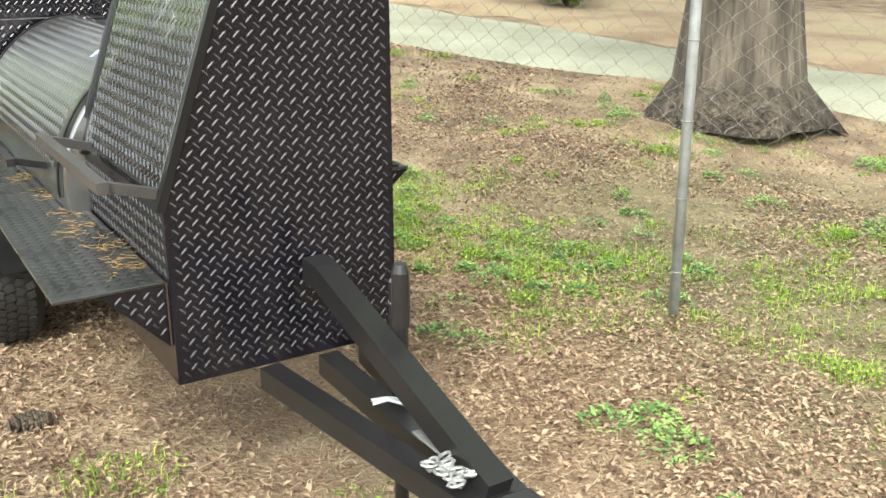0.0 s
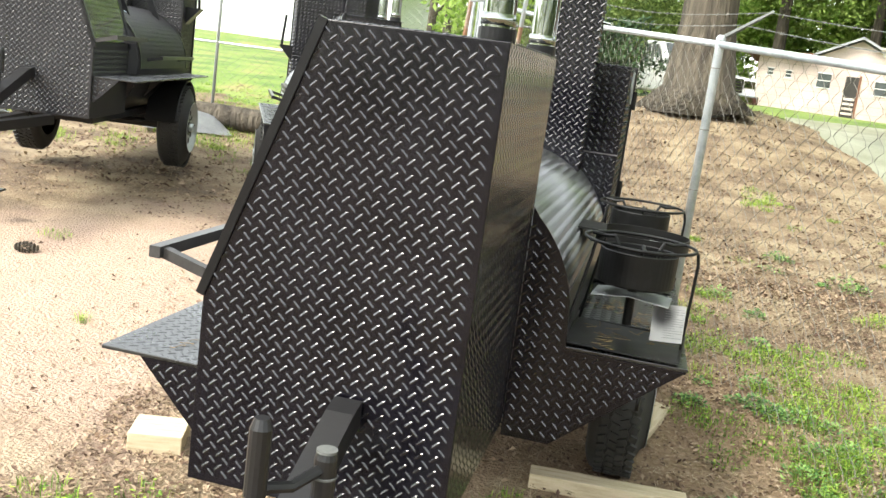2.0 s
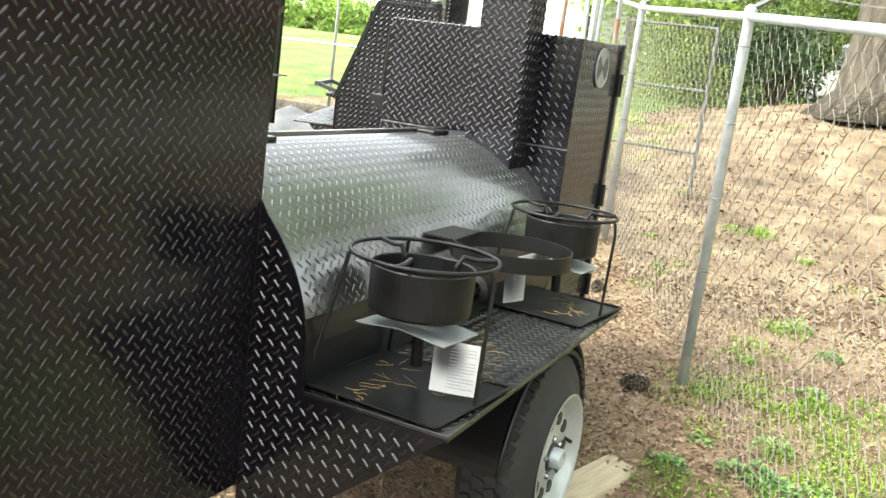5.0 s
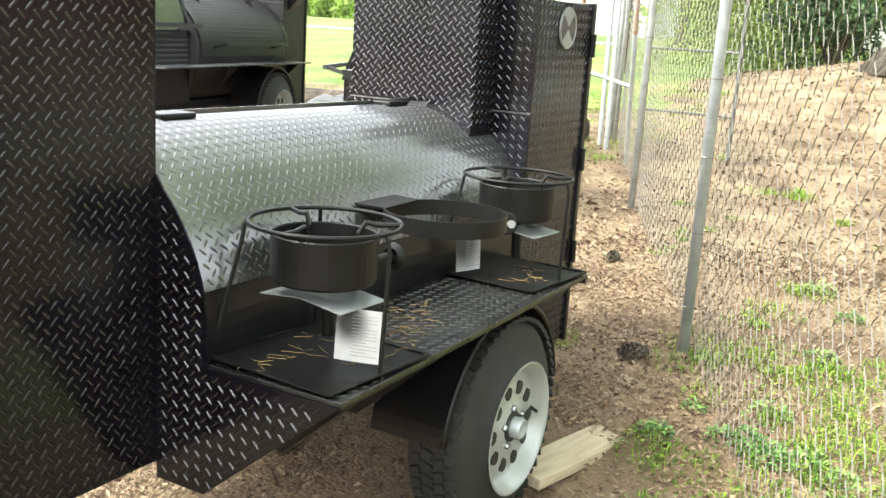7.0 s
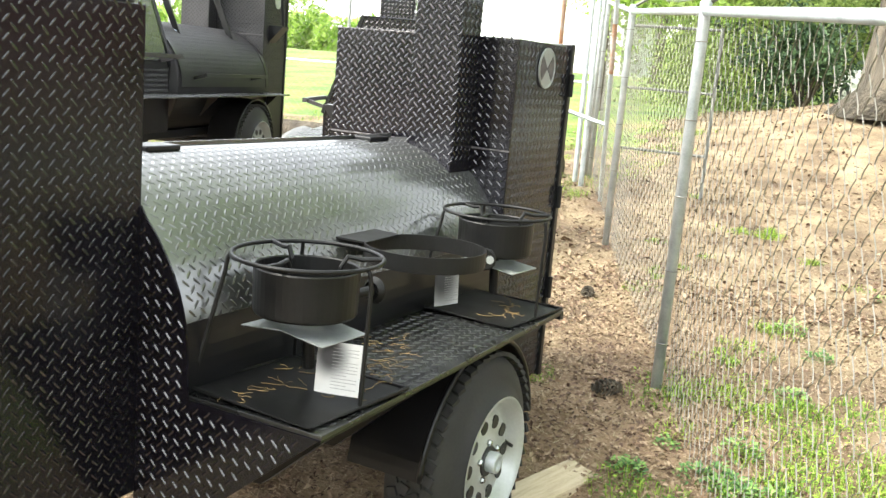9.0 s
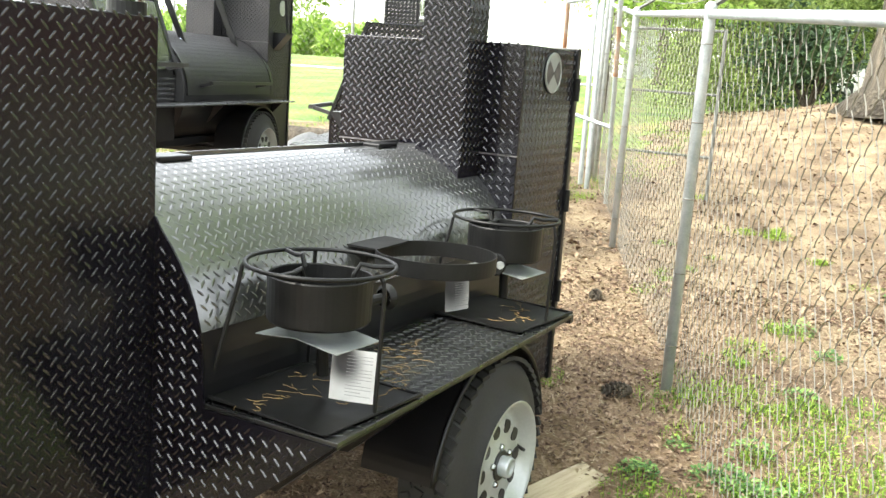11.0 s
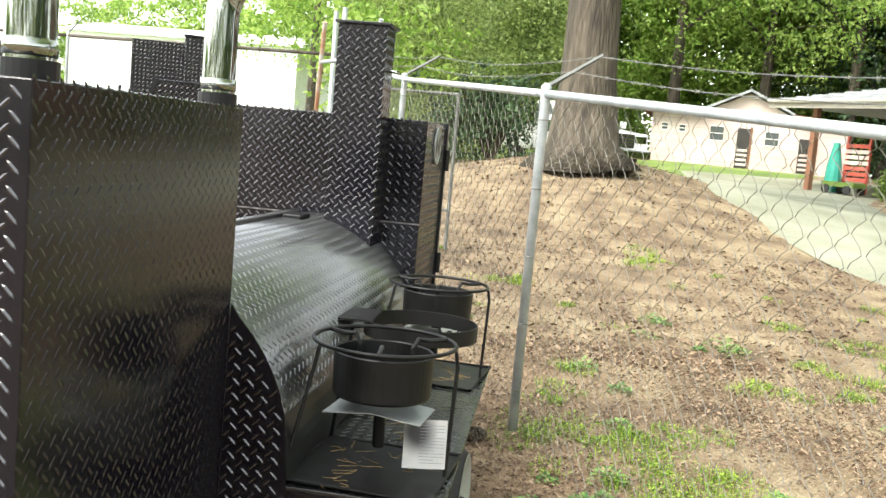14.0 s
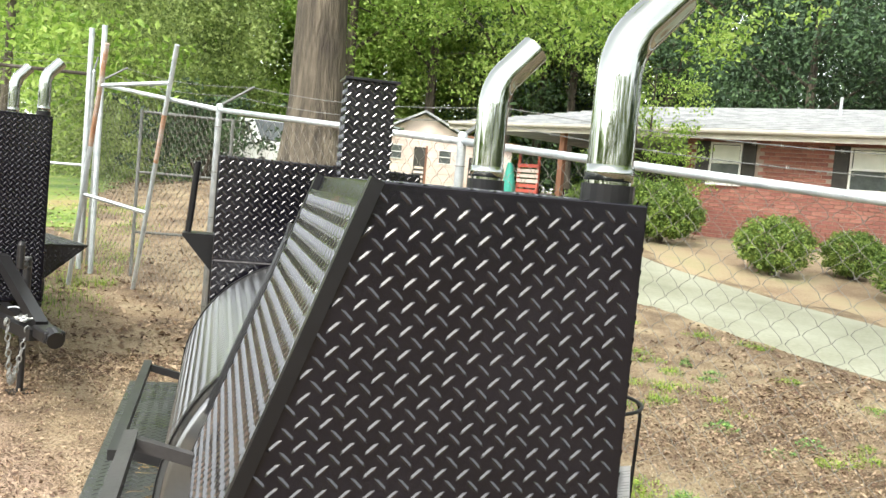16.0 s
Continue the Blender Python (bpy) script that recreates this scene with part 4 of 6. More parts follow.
spots = []
while len(spots) < 330:
    spots.append((rng.uniform(-7, -0.9), rng.uniform(6.5, 13.0), rng.uniform(0.08, 0.3), rng.uniform(0.04, 0.09), 50))
while len(spots) < 700:
    x, y = rng.uniform(-3.5, 7.5), rng.uniform(-2.2, 9.5)
    g = 0.55 * noise.noise((x * 0.75, y * 0.75, 20.0)) + 0.75 * noise.noise((x * 2.6, y * 2.6, 4.0))
    need = 0.27 if 1.3 < x < 5 and y < 3.2 else 0.34 if x > 1.3 else 0.46
    if g > need and left_of_drive(x, y) and not (-0.1 < x < 0.9 and -0.1 < y < 3.0):
        spots.append((x, y, rng.uniform(0.04, 0.13), rng.uniform(0.018, 0.055), int(rng.integers(30, 90))))
for cx, cy, s, n in ((1.78, 2.9, 0.28, 26), (2.08, 2.3, 0.32, 34), (2.38, 1.7, 0.34, 30), (1.66, 3.5, 0.22, 16), (2.5, 1.0, 0.4, 22), (2.6, -0.3, 0.4, 24), (3.3, 0.6, 0.5, 24), (5.2, 2.75, 0.35, 14), (-0.25, 0.35, 0.2, 8), (-0.05, -0.25, 0.25, 9), (0.75, 1.2, 0.05, 2)):
    for _ in range(n):
        spots.append((rng.normal(cx, s), rng.normal(cy, s), rng.uniform(0.06, 0.18), rng.uniform(0.022, 0.06), 100 if cx < 2.5 and cy > 1.5 else 60))
gp, gf = blades(spots)
tagged(raw("grass_tufts", gp, gf, GRASS), "tufts of bright green grass and weeds", "grass", kind="stuff")


def weed_leaves(spots):
    """Small broad leaves lying in rosettes among the grass."""
    v, f = [], []
    for x, y, r, h, n in spots:
        k = max(6, n // 2)
        a, d = rng.uniform(0, 6.28, k), r * np.sqrt(rng.uniform(0, 1, k))
        px, py, t = x + d * np.cos(a), y + d * np.sin(a), rng.uniform(0, 6.28, k)
        s, up, tip = rng.uniform(0.005, 0.014, k), rng.uniform(0.004, 0.8 * h, k), rng.normal(0.2, 0.35, k)
        for i in range(k):
            z = on_ground(px[i], py[i]) + up[i]
            c, e, q = math.cos(t[i]), math.sin(t[i]), s[i]
            b = len(v)
            v += [(px[i] - c * q, py[i] - e * q, z), (px[i] - e * q * 0.6, py[i] + c * q * 0.6, z + 0.1 * q), (px[i] + c * q, py[i] + e * q, z + tip[i] * q), (px[i] + e * q * 0.6, py[i] - c * q * 0.6, z + 0.1 * q)]
            f.append((b, b + 1, b + 2, b + 3))
    return v, f


def weed_clumps(clumps):
    """Domed clumps of small broad leaves on short stalks: (x, y, radius, height, number of leaves)."""
    v, f = [], []
    for x, y, rad, h, n in clumps:
        a, d = rng.uniform(0, 6.28, n), np.sqrt(rng.uniform(0, 1, n))
        px, py = x + rad * d * np.cos(a), y + rad * d * np.sin(a)
        up = h * (1 - 0.75 * d * d) * rng.uniform(0.25, 1.0, n)
        t, q, tip = a + rng.normal(0, 0.7, n), rng.uniform(0.006, 0.016, n), rng.normal(0.1, 0.5, n)
        for i in range(n):
            z = on_ground(px[i], py[i]) + up[i]
            c, e, k = math.cos(t[i]), math.sin(t[i]), q[i]
            b = len(v)
            v += [(px[i] - c * k, py[i] - e * k, z - 0.3 * k), (px[i] - e * k * 0.55, py[i] + c * k * 0.55, z + 0.15 * k), (px[i] + c * k, py[i] + e * k, z + tip[i] * k), (px[i] + e * k * 0.55, py[i] - c * k * 0.55, z + 0.15 * k)]
            f.append((b, b + 1, b + 2, b + 3))
    return v, f


WEED = material("broad_weed_leaves", [(0.05, 0.13, 0.03), (0.11, 0.23, 0.05), (0.22, 0.36, 0.09)], 0.6, 0, 2, 40, 0.0, by_island=0.6)
clumps = [(5.35, 2.72, 0.16, 0.34, 220), (5.95, 2.6, 0.14, 0.2, 120)]
while len(clumps) < 105:
    x, y = rng.uniform(1.2, 6.0), rng.uniform(-1.6, 6.5)
    if left_of_drive(x, y) and noise.noise((x * 1.1, y * 1.1, 31.0)) > (-0.05 if y < 3 else 0.2):
        clumps.append((x, y, rng.uniform(0.05, 0.15), rng.uniform(0.03, 0.10), int(rng.integers(60, 190))))
for cx, cy, n in ((1.75, 2.95, 7), (2.1, 2.3, 9), (2.4, 1.6, 8), (-0.35, 0.1, 4), (-0.1, -0.5, 5), (0.72, 1.25, 2)):
    clumps += [(rng.normal(cx, 0.24), rng.normal(cy, 0.26), rng.uniform(0.05, 0.12), rng.uniform(0.03, 0.08), 110) for _ in range(n)]
cv, cf = weed_clumps(clumps)
tagged(raw("weed_clumps", cv, cf, WEED), "bushy clumps of mid-green broad-leaved weeds", "weeds", kind="stuff")
wv, wf = weed_leaves(spots)
tagged(raw("broad_weeds", wv, wf, GRASS), "low broad-leaved green weeds", "weeds", kind="stuff")


# ---- chain-link fences ----


OLDRAIL = material("weathered_rusty_rail", [(0.045, 0.035, 0.028), (0.09, 0.075, 0.06), (0.16, 0.14, 0.12)], 0.8, 0.2, 7, 80, 0.2)


def netting(parent, a, b, z0a, z0b, height, w):
    """Woven wire between two posts: interlocking zigzag wires."""
    A, B = np.array(a, float), np.array(b, float)
    L = float(np.hypot(*(B - A)))
    d = (B - A) / L
    nrm = np.array([d[1], -d[0]])
    n, m = int(L / w), int(height / (0.78 * w))
    j = np.arange(m + 1)
    verts, faces = [], []
    r = 0.0018
    for i in range(n):
        u = np.where((j + i) % 2 == 0, i * w, (i + 1) * w) + 0.004 * np.sin(i * 1.7 + j * 0.3)
        u = np.clip(u, 0, L)
        off = np.where(j % 2 == 0, 0.005, -0.005) * (1 if i % 2 else -1) + 0.012 * math.sin(i * 0.13)
        zb = z0a + (z0b - z0a) * u / L
        z = zb + j * height / m
        c = np.stack([A[0] + d[0] * u + nrm[0] * off, A[1] + d[1] * u + nrm[1] * off, z], -1)
        bend = c[:-1] + (c[1:] - c[:-1]) * np.array([0.22, 0.22, 0.42])
        c = np.stack([c[:-1], bend], 1).reshape(-1, 3)
        base = len(verts)
        rings = []
        for k in range(3):
            an = k * 2.0944
            rings.append(c + np.array([d[0] * math.cos(an) + nrm[0] * math.sin(an), d[1] * math.cos(an) + nrm[1] * math.sin(an), 0]) * r)
        verts += np.stack(rings, 1).reshape(-1, 3).tolist()
        for q in range(2 * m - 1):
            s = base + 3 * q
            faces += [(s, s + 1, s + 4, s + 3), (s + 1, s + 2, s + 5, s + 4), (s + 2, s, s + 3, s + 5)]
    return raw("wire_netting", verts, faces, WIRE, parent, "galvanised diamond wire netting", "stuff")


def chain_fence(posts, label, out, w, arms=True, ties=True, lower_rail=False, r=0.024, railmat=None):
    t = thing("chain_link_fence", pose(0, 0, 0), label, "fence")
    tops = []
    for x, y, zt in posts:
        z0 = on_ground(x, y)
        bm = tube(bmesh.new(), [(x, y, z0 - 0.05), (x, y, zt), (x, y, zt + 0.012), (x, y, zt + 0.03)], r, 14, radii=[r, r, r * 1.12, r * 0.5])
        p = part("post", bm, ZINC, t, "", True)
        tops.append(Vector((x, y, zt)))
        if arms:
            tip = Vector((x, y, zt + 0.02)) + Vector((out[0], out[1], 0)) * 0.27 + Vector((0, 0, 0.17))
            part("barbed_wire_arm", tube(bmesh.new(), [(x, y, zt + 0.01), tip], 0.012, 4, radii=[0.013, 0.009]), CASTGREY, p, "dull grey pressed-steel arm")
        if ties:
            for k in range(5):
                z = z0 + 0.22 + k * (zt - z0 - 0.3) / 4.2
                part("tie_wire", tube(bmesh.new(), circle((x, y, z), r + 0.003, 12), 0.0025, 5, close=True), WIRE, p)
    for (xa, ya, za), (xb, yb, zb) in zip(posts, posts[1:]):
        part("top_rail", tube(bmesh.new(), [(xa, ya, za - 0.02), (xb, yb, zb - 0.02)], 0.019, 12), railmat or ZINC, t, "", True)
        ga, gb = on_ground(xa, ya) + 0.04, on_ground(xb, yb) + 0.04
        if lower_rail:
            part("middle_rail", tube(bmesh.new(), [(xa, ya, (za + ga) / 2), (xb, yb, (zb + gb) / 2)], 0.014, 8), ZINC, t)
        netting(t, (xa + out[0] * 0.03, ya + out[1] * 0.03), (xb + out[0] * 0.03, yb + out[1] * 0.03), ga, gb, (za - ga + zb - gb) / 2, w)
        if arms:
            for f in (0.45, 0.95):
                o = Vector((out[0], out[1], 0)) * 0.27 * f + Vector((0, 0, 0.02 + 0.17 * f))
                a, b = Vector((xa, ya, za)) + o, Vector((xb, yb, zb)) + o
                pts = [a.lerp(b, k / 12) - Vector((0, 0, 0.05 * math.sin(math.pi * k / 12))) for k in range(13)]
                wire = part("barbed_wire", tube(bmesh.new(), pts, 0.0021, 5), CASTGREY, t)
                bm = bmesh.new()
                for k in range(1, 24):
                    c = a.lerp(b, k / 24) - Vector((0, 0, 0.05 * math.sin(math.pi * k / 24)))
                    tube(bm, [c + Vector((0.008, 0.003, 0.008)), c - Vector((0.008, 0.003, 0.008))], 0.0008, 4)
                    tube(bm, [c + Vector((-0.003, 0.008, 0.008)), c - Vector((-0.003, 0.008, 0.008))], 0.0008, 4)
                tagged(part("barb", bm, WIRE, wire), kind="stuff")
    return t


OUT = (0.925, 0.38)
chain_fence([(3.85, -2.1, 1.58), (2.47, 0.66, 1.66), (1.180, 3.405, 1.868), (-0.050, 6.18, 2.06), (-1.28, 9.10, 2.36)], "galvanised chain-link fence with barbed-wire arms", OUT, 0.060)
chain_fence([(-1.36, 9.2, 2.46), (-4.6, 9.2, 2.44), (-7.6, 9.25, 2.43), (-10.6, 9.3, 2.42), (-14, 9.5, 2.42)], "galvanised chain-link back fence with weedy netting", (0, 1), 0.06, arms=True, ties=False, lower_rail=True, r=0.02, railmat=OLDRAIL)


def loose_gate():
    t = thing("gate_frame", pose(0, 0, 0), "rusty galvanised pipe gate frame leaning on the fence", "gate frame")
    a, b = Vector((-0.72, 7.9, on_ground(-0.72, 7.9))), Vector((-0.43, 6.88, 2.57))
    c, d = Vector((-1.30, 8.0, on_ground(-1.30, 8.0))), Vector((-1.01, 7.2, 2.55))
    part("stile", tube(bmesh.new(), [a, a.lerp(b, 0.55)], 0.021, 10), ZINC, t)
    part("stile", tube(bmesh.new(), [a.lerp(b, 0.55), a.lerp(b, 0.74)], 0.021, 10), RUST, t, "rusty stretch of pipe")
    part("stile", tube(bmesh.new(), [a.lerp(b, 0.74), b], 0.021, 10), ZINC, t)
    part("stile", tube(bmesh.new(), [c, c.lerp(d, 0.6)], 0.021, 10), ZINC, t)
    part("stile", tube(bmesh.new(), [c.lerp(d, 0.6), d], 0.021, 10), RUST, t)
    part("rail", tube(bmesh.new(), [c.lerp(d, 0.84), a.lerp(b, 0.86)], 0.018, 10), ZINC, t)
    part("rail", tube(bmesh.new(), [c.lerp(d, 0.40), a.lerp(b, 0.34)], 0.018, 10), ZINC, t)
    for x, y, z in ((-1.19, 8.62, 2.88), (-1.33, 8.8, 2.86)):
        part("prop", tube(bmesh.new(), [(x, y, on_ground(x, y)), (x - 0.02, y, z)], 0.026, 10), ZINC, t)


loose_gate()


def loose_panel():
    """A framed mesh panel stored upright outside the fence."""
    y, xa, xb, top = 8.5, -0.80, 0.07, 2.10
    t = thing("mesh_panel", pose(0, 0, 0), "grey pipe-framed wire mesh panel stood outside the fence", "mesh panel")
    za, zb = on_ground(xa, y), on_ground(xb, y)
    for x, z in ((xa, za), (xb, zb)):
        part("stile", tube(bmesh.new(), [(x, y, z - 0.02), (x, y, top)], 0.018, 10), CASTGREY, t)
    for z in (top - 0.02, 1.49, 0.90):
        part("rail", tube(bmesh.new(), [(xa, y, z), (xb, y, z)], 0.014, 10), CASTGREY, t)
    netting(t, (xa, y + 0.02), (xb, y + 0.02), za + 0.03, zb + 0.03, top - za - 0.05, 0.036)


loose_panel()


# ---- trees ----
def leaf_cloud(centers, n, size, spread, squash=0.7):
    """Small leaves round many twig ends: folded four-cornered leaves, each its own island."""
    cs = np.repeat(np.array(centers, float), n, 0)
    k = len(cs)
    g = rng.normal(0, 1, (k, 3))
    g /= np.linalg.norm(g, axis=1)[:, None] + 1e-9
    off = g * (rng.uniform(0, 1, k) ** 0.5)[:, None] * spread
    off[:, 2] *= squash
    p = cs + off
    a = rng.normal(0, 1, (k, 3))
    a /= np.linalg.norm(a, axis=1)[:, None]
    b = np.cross(a, rng.normal(0, 1, (k, 3)))
    b /= np.linalg.norm(b, axis=1)[:, None] + 1e-9
    s = size * rng.uniform(0.6, 1.3, k)[:, None]
    v = np.stack([p - a * s, p - b * s * 0.5 + np.cross(a, b) * s * 0.15, p + a * s, p + b * s * 0.5 + np.cross(a, b) * s * 0.15], 1).reshape(-1, 3)
    return v, [(i, i + 1, i + 2, i + 3) for i in range(0, 4 * k, 4)]


def tree(m, label, height, trunk, crown_from, crown_r, leafmat, seed, clumps=120, leaves=40, leaf=0.10, spread=0.7, lean=(0, 0), category="tree", limbs=7):
    """Trunk with flare, limbs that fork, and leaves at the twig ends."""
    r2 = np.random.default_rng(seed)
    t = thing("tree", m, label, category, "trees")
    bm = bmesh.new()
    steps = 9
    path = [Vector((lean[0] * f * height + 0.12 * trunk * math.sin(3 * f + seed), lean[1] * f * height + 0.12 * trunk * math.cos(2.3 * f + seed), f * height * 0.8)) for f in [i / steps for i in range(steps + 1)]]
    path.insert(1, path[0].lerp(path[1], 0.25))
    radii = [trunk * (0.90 if i == 0 else 0.60 if i == 1 else 0.5 * (1 - 0.75 * (i - 1) / steps)) for i in range(len(path))]
    tube(bm, path, 0.3, 22, radii=radii)
    for v in bm.verts:
        k = 1 + 0.10 * noise.noise((v.co.x * 2.2 / trunk, v.co.y * 2.2 / trunk, v.co.z * 0.35 + seed)) + 0.05 * noise.noise((v.co.x * 8 / trunk, v.co.y * 8 / trunk, v.co.z * 0.6))
        if v.co.z < 0.12 * height:
            ang = math.atan2(v.co.y, v.co.x)
            k += 0.22 * max(0, 1 - v.co.z / (0.5 * trunk + 0.01)) * max(0, math.cos(5 * ang + seed))
        v.co.x, v.co.y = v.co.x * k, v.co.y * k
        v.co.z -= 0.08 if v.co.z < 0.01 else 0
    part("trunk", bm, BARK, t, "", True)
    tips = []
    for i in range(limbs):
        f = crown_from / height + (0.78 - crown_from / height) * (i + 0.5) / limbs
        at = path[-1].lerp(path[0], 1 - min(1, f / 0.8))
        a = i * 2.4 + seed
        reach = crown_r * (0.65 + 0.35 * r2.random()) * (1.0 - 0.35 * f)
        end = at + Vector((math.cos(a) * reach, math.sin(a) * reach, reach * (0.35 + 0.3 * r2.random())))
        mid = at.lerp(end, 0.5) + Vector((0, 0, reach * 0.12))
        bm = tube(bmesh.new(), [at, mid, end], 0.1, 8, radii=[trunk * 0.16, trunk * 0.10, trunk * 0.03])
        for q in range(4):
            b0 = at.lerp(end, 0.35 + 0.16 * q)
            a2 = a + (1 if q % 2 else -1) * (0.6 + 0.4 * r2.random())
            e2 = b0 + Vector((math.cos(a2), math.sin(a2), 0.3 * r2.normal())) * reach * 0.45
            tube(bm, [b0, b0.lerp(e2, 0.5) + Vector((0, 0, 0.05)), e2], 0.05, 6, radii=[trunk * 0.06, trunk * 0.04, trunk * 0.012])
            tips += [b0.lerp(e2, 0.6), e2]
        tips += [mid, end]
        part("limb", bm, BARK, t, "", True)
    cs = []
    while len(cs) < clumps:
        tp = tips[int(r2.integers(len(tips)))]
        c = np.array(tp) + r2.normal(0, 1, 3) * np.array([0.22, 0.22, 0.16]) * crown_r
        if c[2] > crown_from * 0.9:
            cs.append(c)
    v, f = leaf_cloud(cs, leaves, leaf, spread)
    raw("crown", v, f, leafmat, t, kind="stuff")
    return t


def at_ground(x, y, rz=0, s=1.0):
    return pose(x, y, on_ground(x, y), 0, 0, rz) @ Matrix.Diagonal((s, s, s, 1))


oak = tree(at_ground(1.36, 13.7), "massive grey-brown oak trunk on a mound", 15, 0.92, 8.5, 4.0, LEAF, 3, 50, 50, 0.10, 0.9)


def boughs(t, seed, starts, ends, leaf, n):
    """Low boughs that droop out of a tree, hung with leaves."""
    r2 = np.random.default_rng(seed)
    for a, e in zip(starts, ends):
        a, e = Vector(a), Vector(e)
        mid = a.lerp(e, 0.55) + Vector((0, 0, 0.9))
        pts = [a.lerp(mid, k / 4) if k < 5 else mid.lerp(e, (k - 4) / 4) for k in range(9)]
        bough = part("bough", tube(bmesh.new(), pts, 0.05, 7, radii=[0.09 - 0.009 * k for k in range(9)]), BARK, t, "", True)
        cs = [np.array(pts[int(r2.integers(3, 9))]) + r2.normal(0, 1, 3) * np.array([0.8, 0.8, 0.45]) for _ in range(40)]
        v, f = leaf_cloud(cs, n, leaf, 0.5, 0.6)
        raw("bough_leaves", v, f, LEAF, bough, kind="stuff")


boughs(oak, 41, [(0.2, 0.1, 5.4)] * 7, [(2.2, -1.0, 3.3), (3.2, 0.6, 3.2), (4.3, -0.8, 3.0), (5.4, 0.9, 3.2), (6.4, -0.6, 3.4), (4.0, 2.6, 3.6), (2.4, 1.8, 3.6)], 0.055, 60)
tree(at_ground(5.78, 3.15), "thick oak trunk with flaring roots beside the driveway", 15, 0.86, 6.0, 6.5, LEAF, 5, 300, 80, 0.11, 1.0)
spring = tree(at_ground(12.5, 33.0), "tall tree with hanging bright spring leaves", 13, 0.4, 3.2, 5.0, LEAF, 8, 200, 110, 0.07, 0.9)
for x, y, rz, s in ((10.2, 33.5, 120, 1.1), (-1.0, 33, 10, 1.1), (4.5, 36, 250, 1.3), (7.6, 35.5, 95, 1.2), (-6.0, 27.0, 95, 0.75)):
    copy_thing(spring, at_ground(x, y, rz, s))
slim = tree(at_ground(-3.4, 15.0), "slender young tree with light green leaves", 8, 0.17, 1.0, 2.2, LEAF, 12, 130, 50, 0.07, 0.55)
far = tree(at_ground(-15.5, 50), "pale green tree at the edge of the far field", 10, 0.35, 1.4, 4.2, LEAF, 21, 170, 45, 0.17, 1.0)
for x, y, rz, s in ((-24, 57, 80, 0.9), (-40, 52, 10, 1.0), (-55, 50, 140, 0.9), (-9, 54, 300, 1.1), (-5, 44, 60, 1.2), (-72, 44, 33, 1.1), (-32, 60, 190, 0.8)):
    copy_thing(far, at_ground(x, y, rz, s))
dark = tree(at_ground(15.5, 31), "dense dark evergreen behind the brick house", 13, 0.4, 1.0, 4.4, LEAF_DARK, 31, 260, 100, 0.075, 1.0, limbs=10)
for x, y, rz, s in ((19, 27.5, 90, 1.05), (22.5, 23.5, 160, 1.1), (26, 19, 250, 1.1), (12, 35, 20, 1.1), (17.5, 36, 310, 1.25), (24, 29, 200, 1.2), (29, 14, 70, 1.15), (30, 24, 130, 1.2), (33, 8, 15, 1.2)):
    copy_thing(dark, at_ground(x, y, rz, s))


def woods(name, x0, x1, y0, y1, z0, z1, count, leaf, mat, label, edge, n=26):
    """Far woodland: ragged masses of leaves round many crowns."""
    cs = []
    while len(cs) < count:
        x, y = rng.uniform(x0, x1), rng.uniform(y0, y1)
        top = z1 * (0.75 + 0.35 * noise.noise((x * edge, y * 0.05, 2.0)))
        z = z0 + (top - z0) * rng.random()
        if noise.noise((x * 0.35, y * 0.35, z * 0.4)) > -0.22:
            cs.append((x, y, z))
    v, f = leaf_cloud(cs, n, leaf, 0.9)
    tagged(raw(name, v, f, mat), label, "woods", kind="stuff")


woods("near_woods", -4.2, -1.2, 18.5, 25, 0.9, 8.5, 620, 0.055, LEAF_MID, "hazy green thicket of young trees behind the fence", 0.3, 60)
woods("near_woods", -3.0, 1.0, 26.5, 33, 1.2, 9.5, 620, 0.075, LEAF_MID, "hazy green trees behind the parked trucks", 0.3, 60)
# two out-of-view belts of leaves, added to darken what the plates reflect
woods("unseen_woods", -48, 48, -36, -27, 0.2, 11, 1500, 0.30, LEAF_MID, "unseen leafy wood added behind the camera for reflections", 0.12)
woods("unseen_woods", 34, 42, -27, 6, 0.2, 11, 520, 0.30, LEAF_MID, "unseen leafy wood added beyond the lane for reflections", 0.12)
woods("far_woods", -7, 16, 37, 45, 2.2, 15, 2600, 0.14, LEAF, "bright green woodland edge behind the hut", 0.12, 60)
woods("far_woods", 10, 34, 33, 46, 2.2, 17, 1500, 0.13, LEAF_DARK, "dark evergreen woodland behind the brick house", 0.12, 60)
woods("far_woods", -62, -52, -30, 6, 0.2, 10, 600, 0.45, LEAF, "green woodland on the open side of the yard", 0.08)
# also out of view, added to close the right side in reflections
woods("far_woods", 34, 42, -30, 8, 0.2, 13, 500, 0.45, LEAF_DARK, "unseen woodland added beside the yard for reflections", 0.08)
woods("far_woods", -80, -6, 68, 76, 2.0, 6.5, 1300, 0.34, LEAF, "low pale green tree line beyond the field", 0.06)


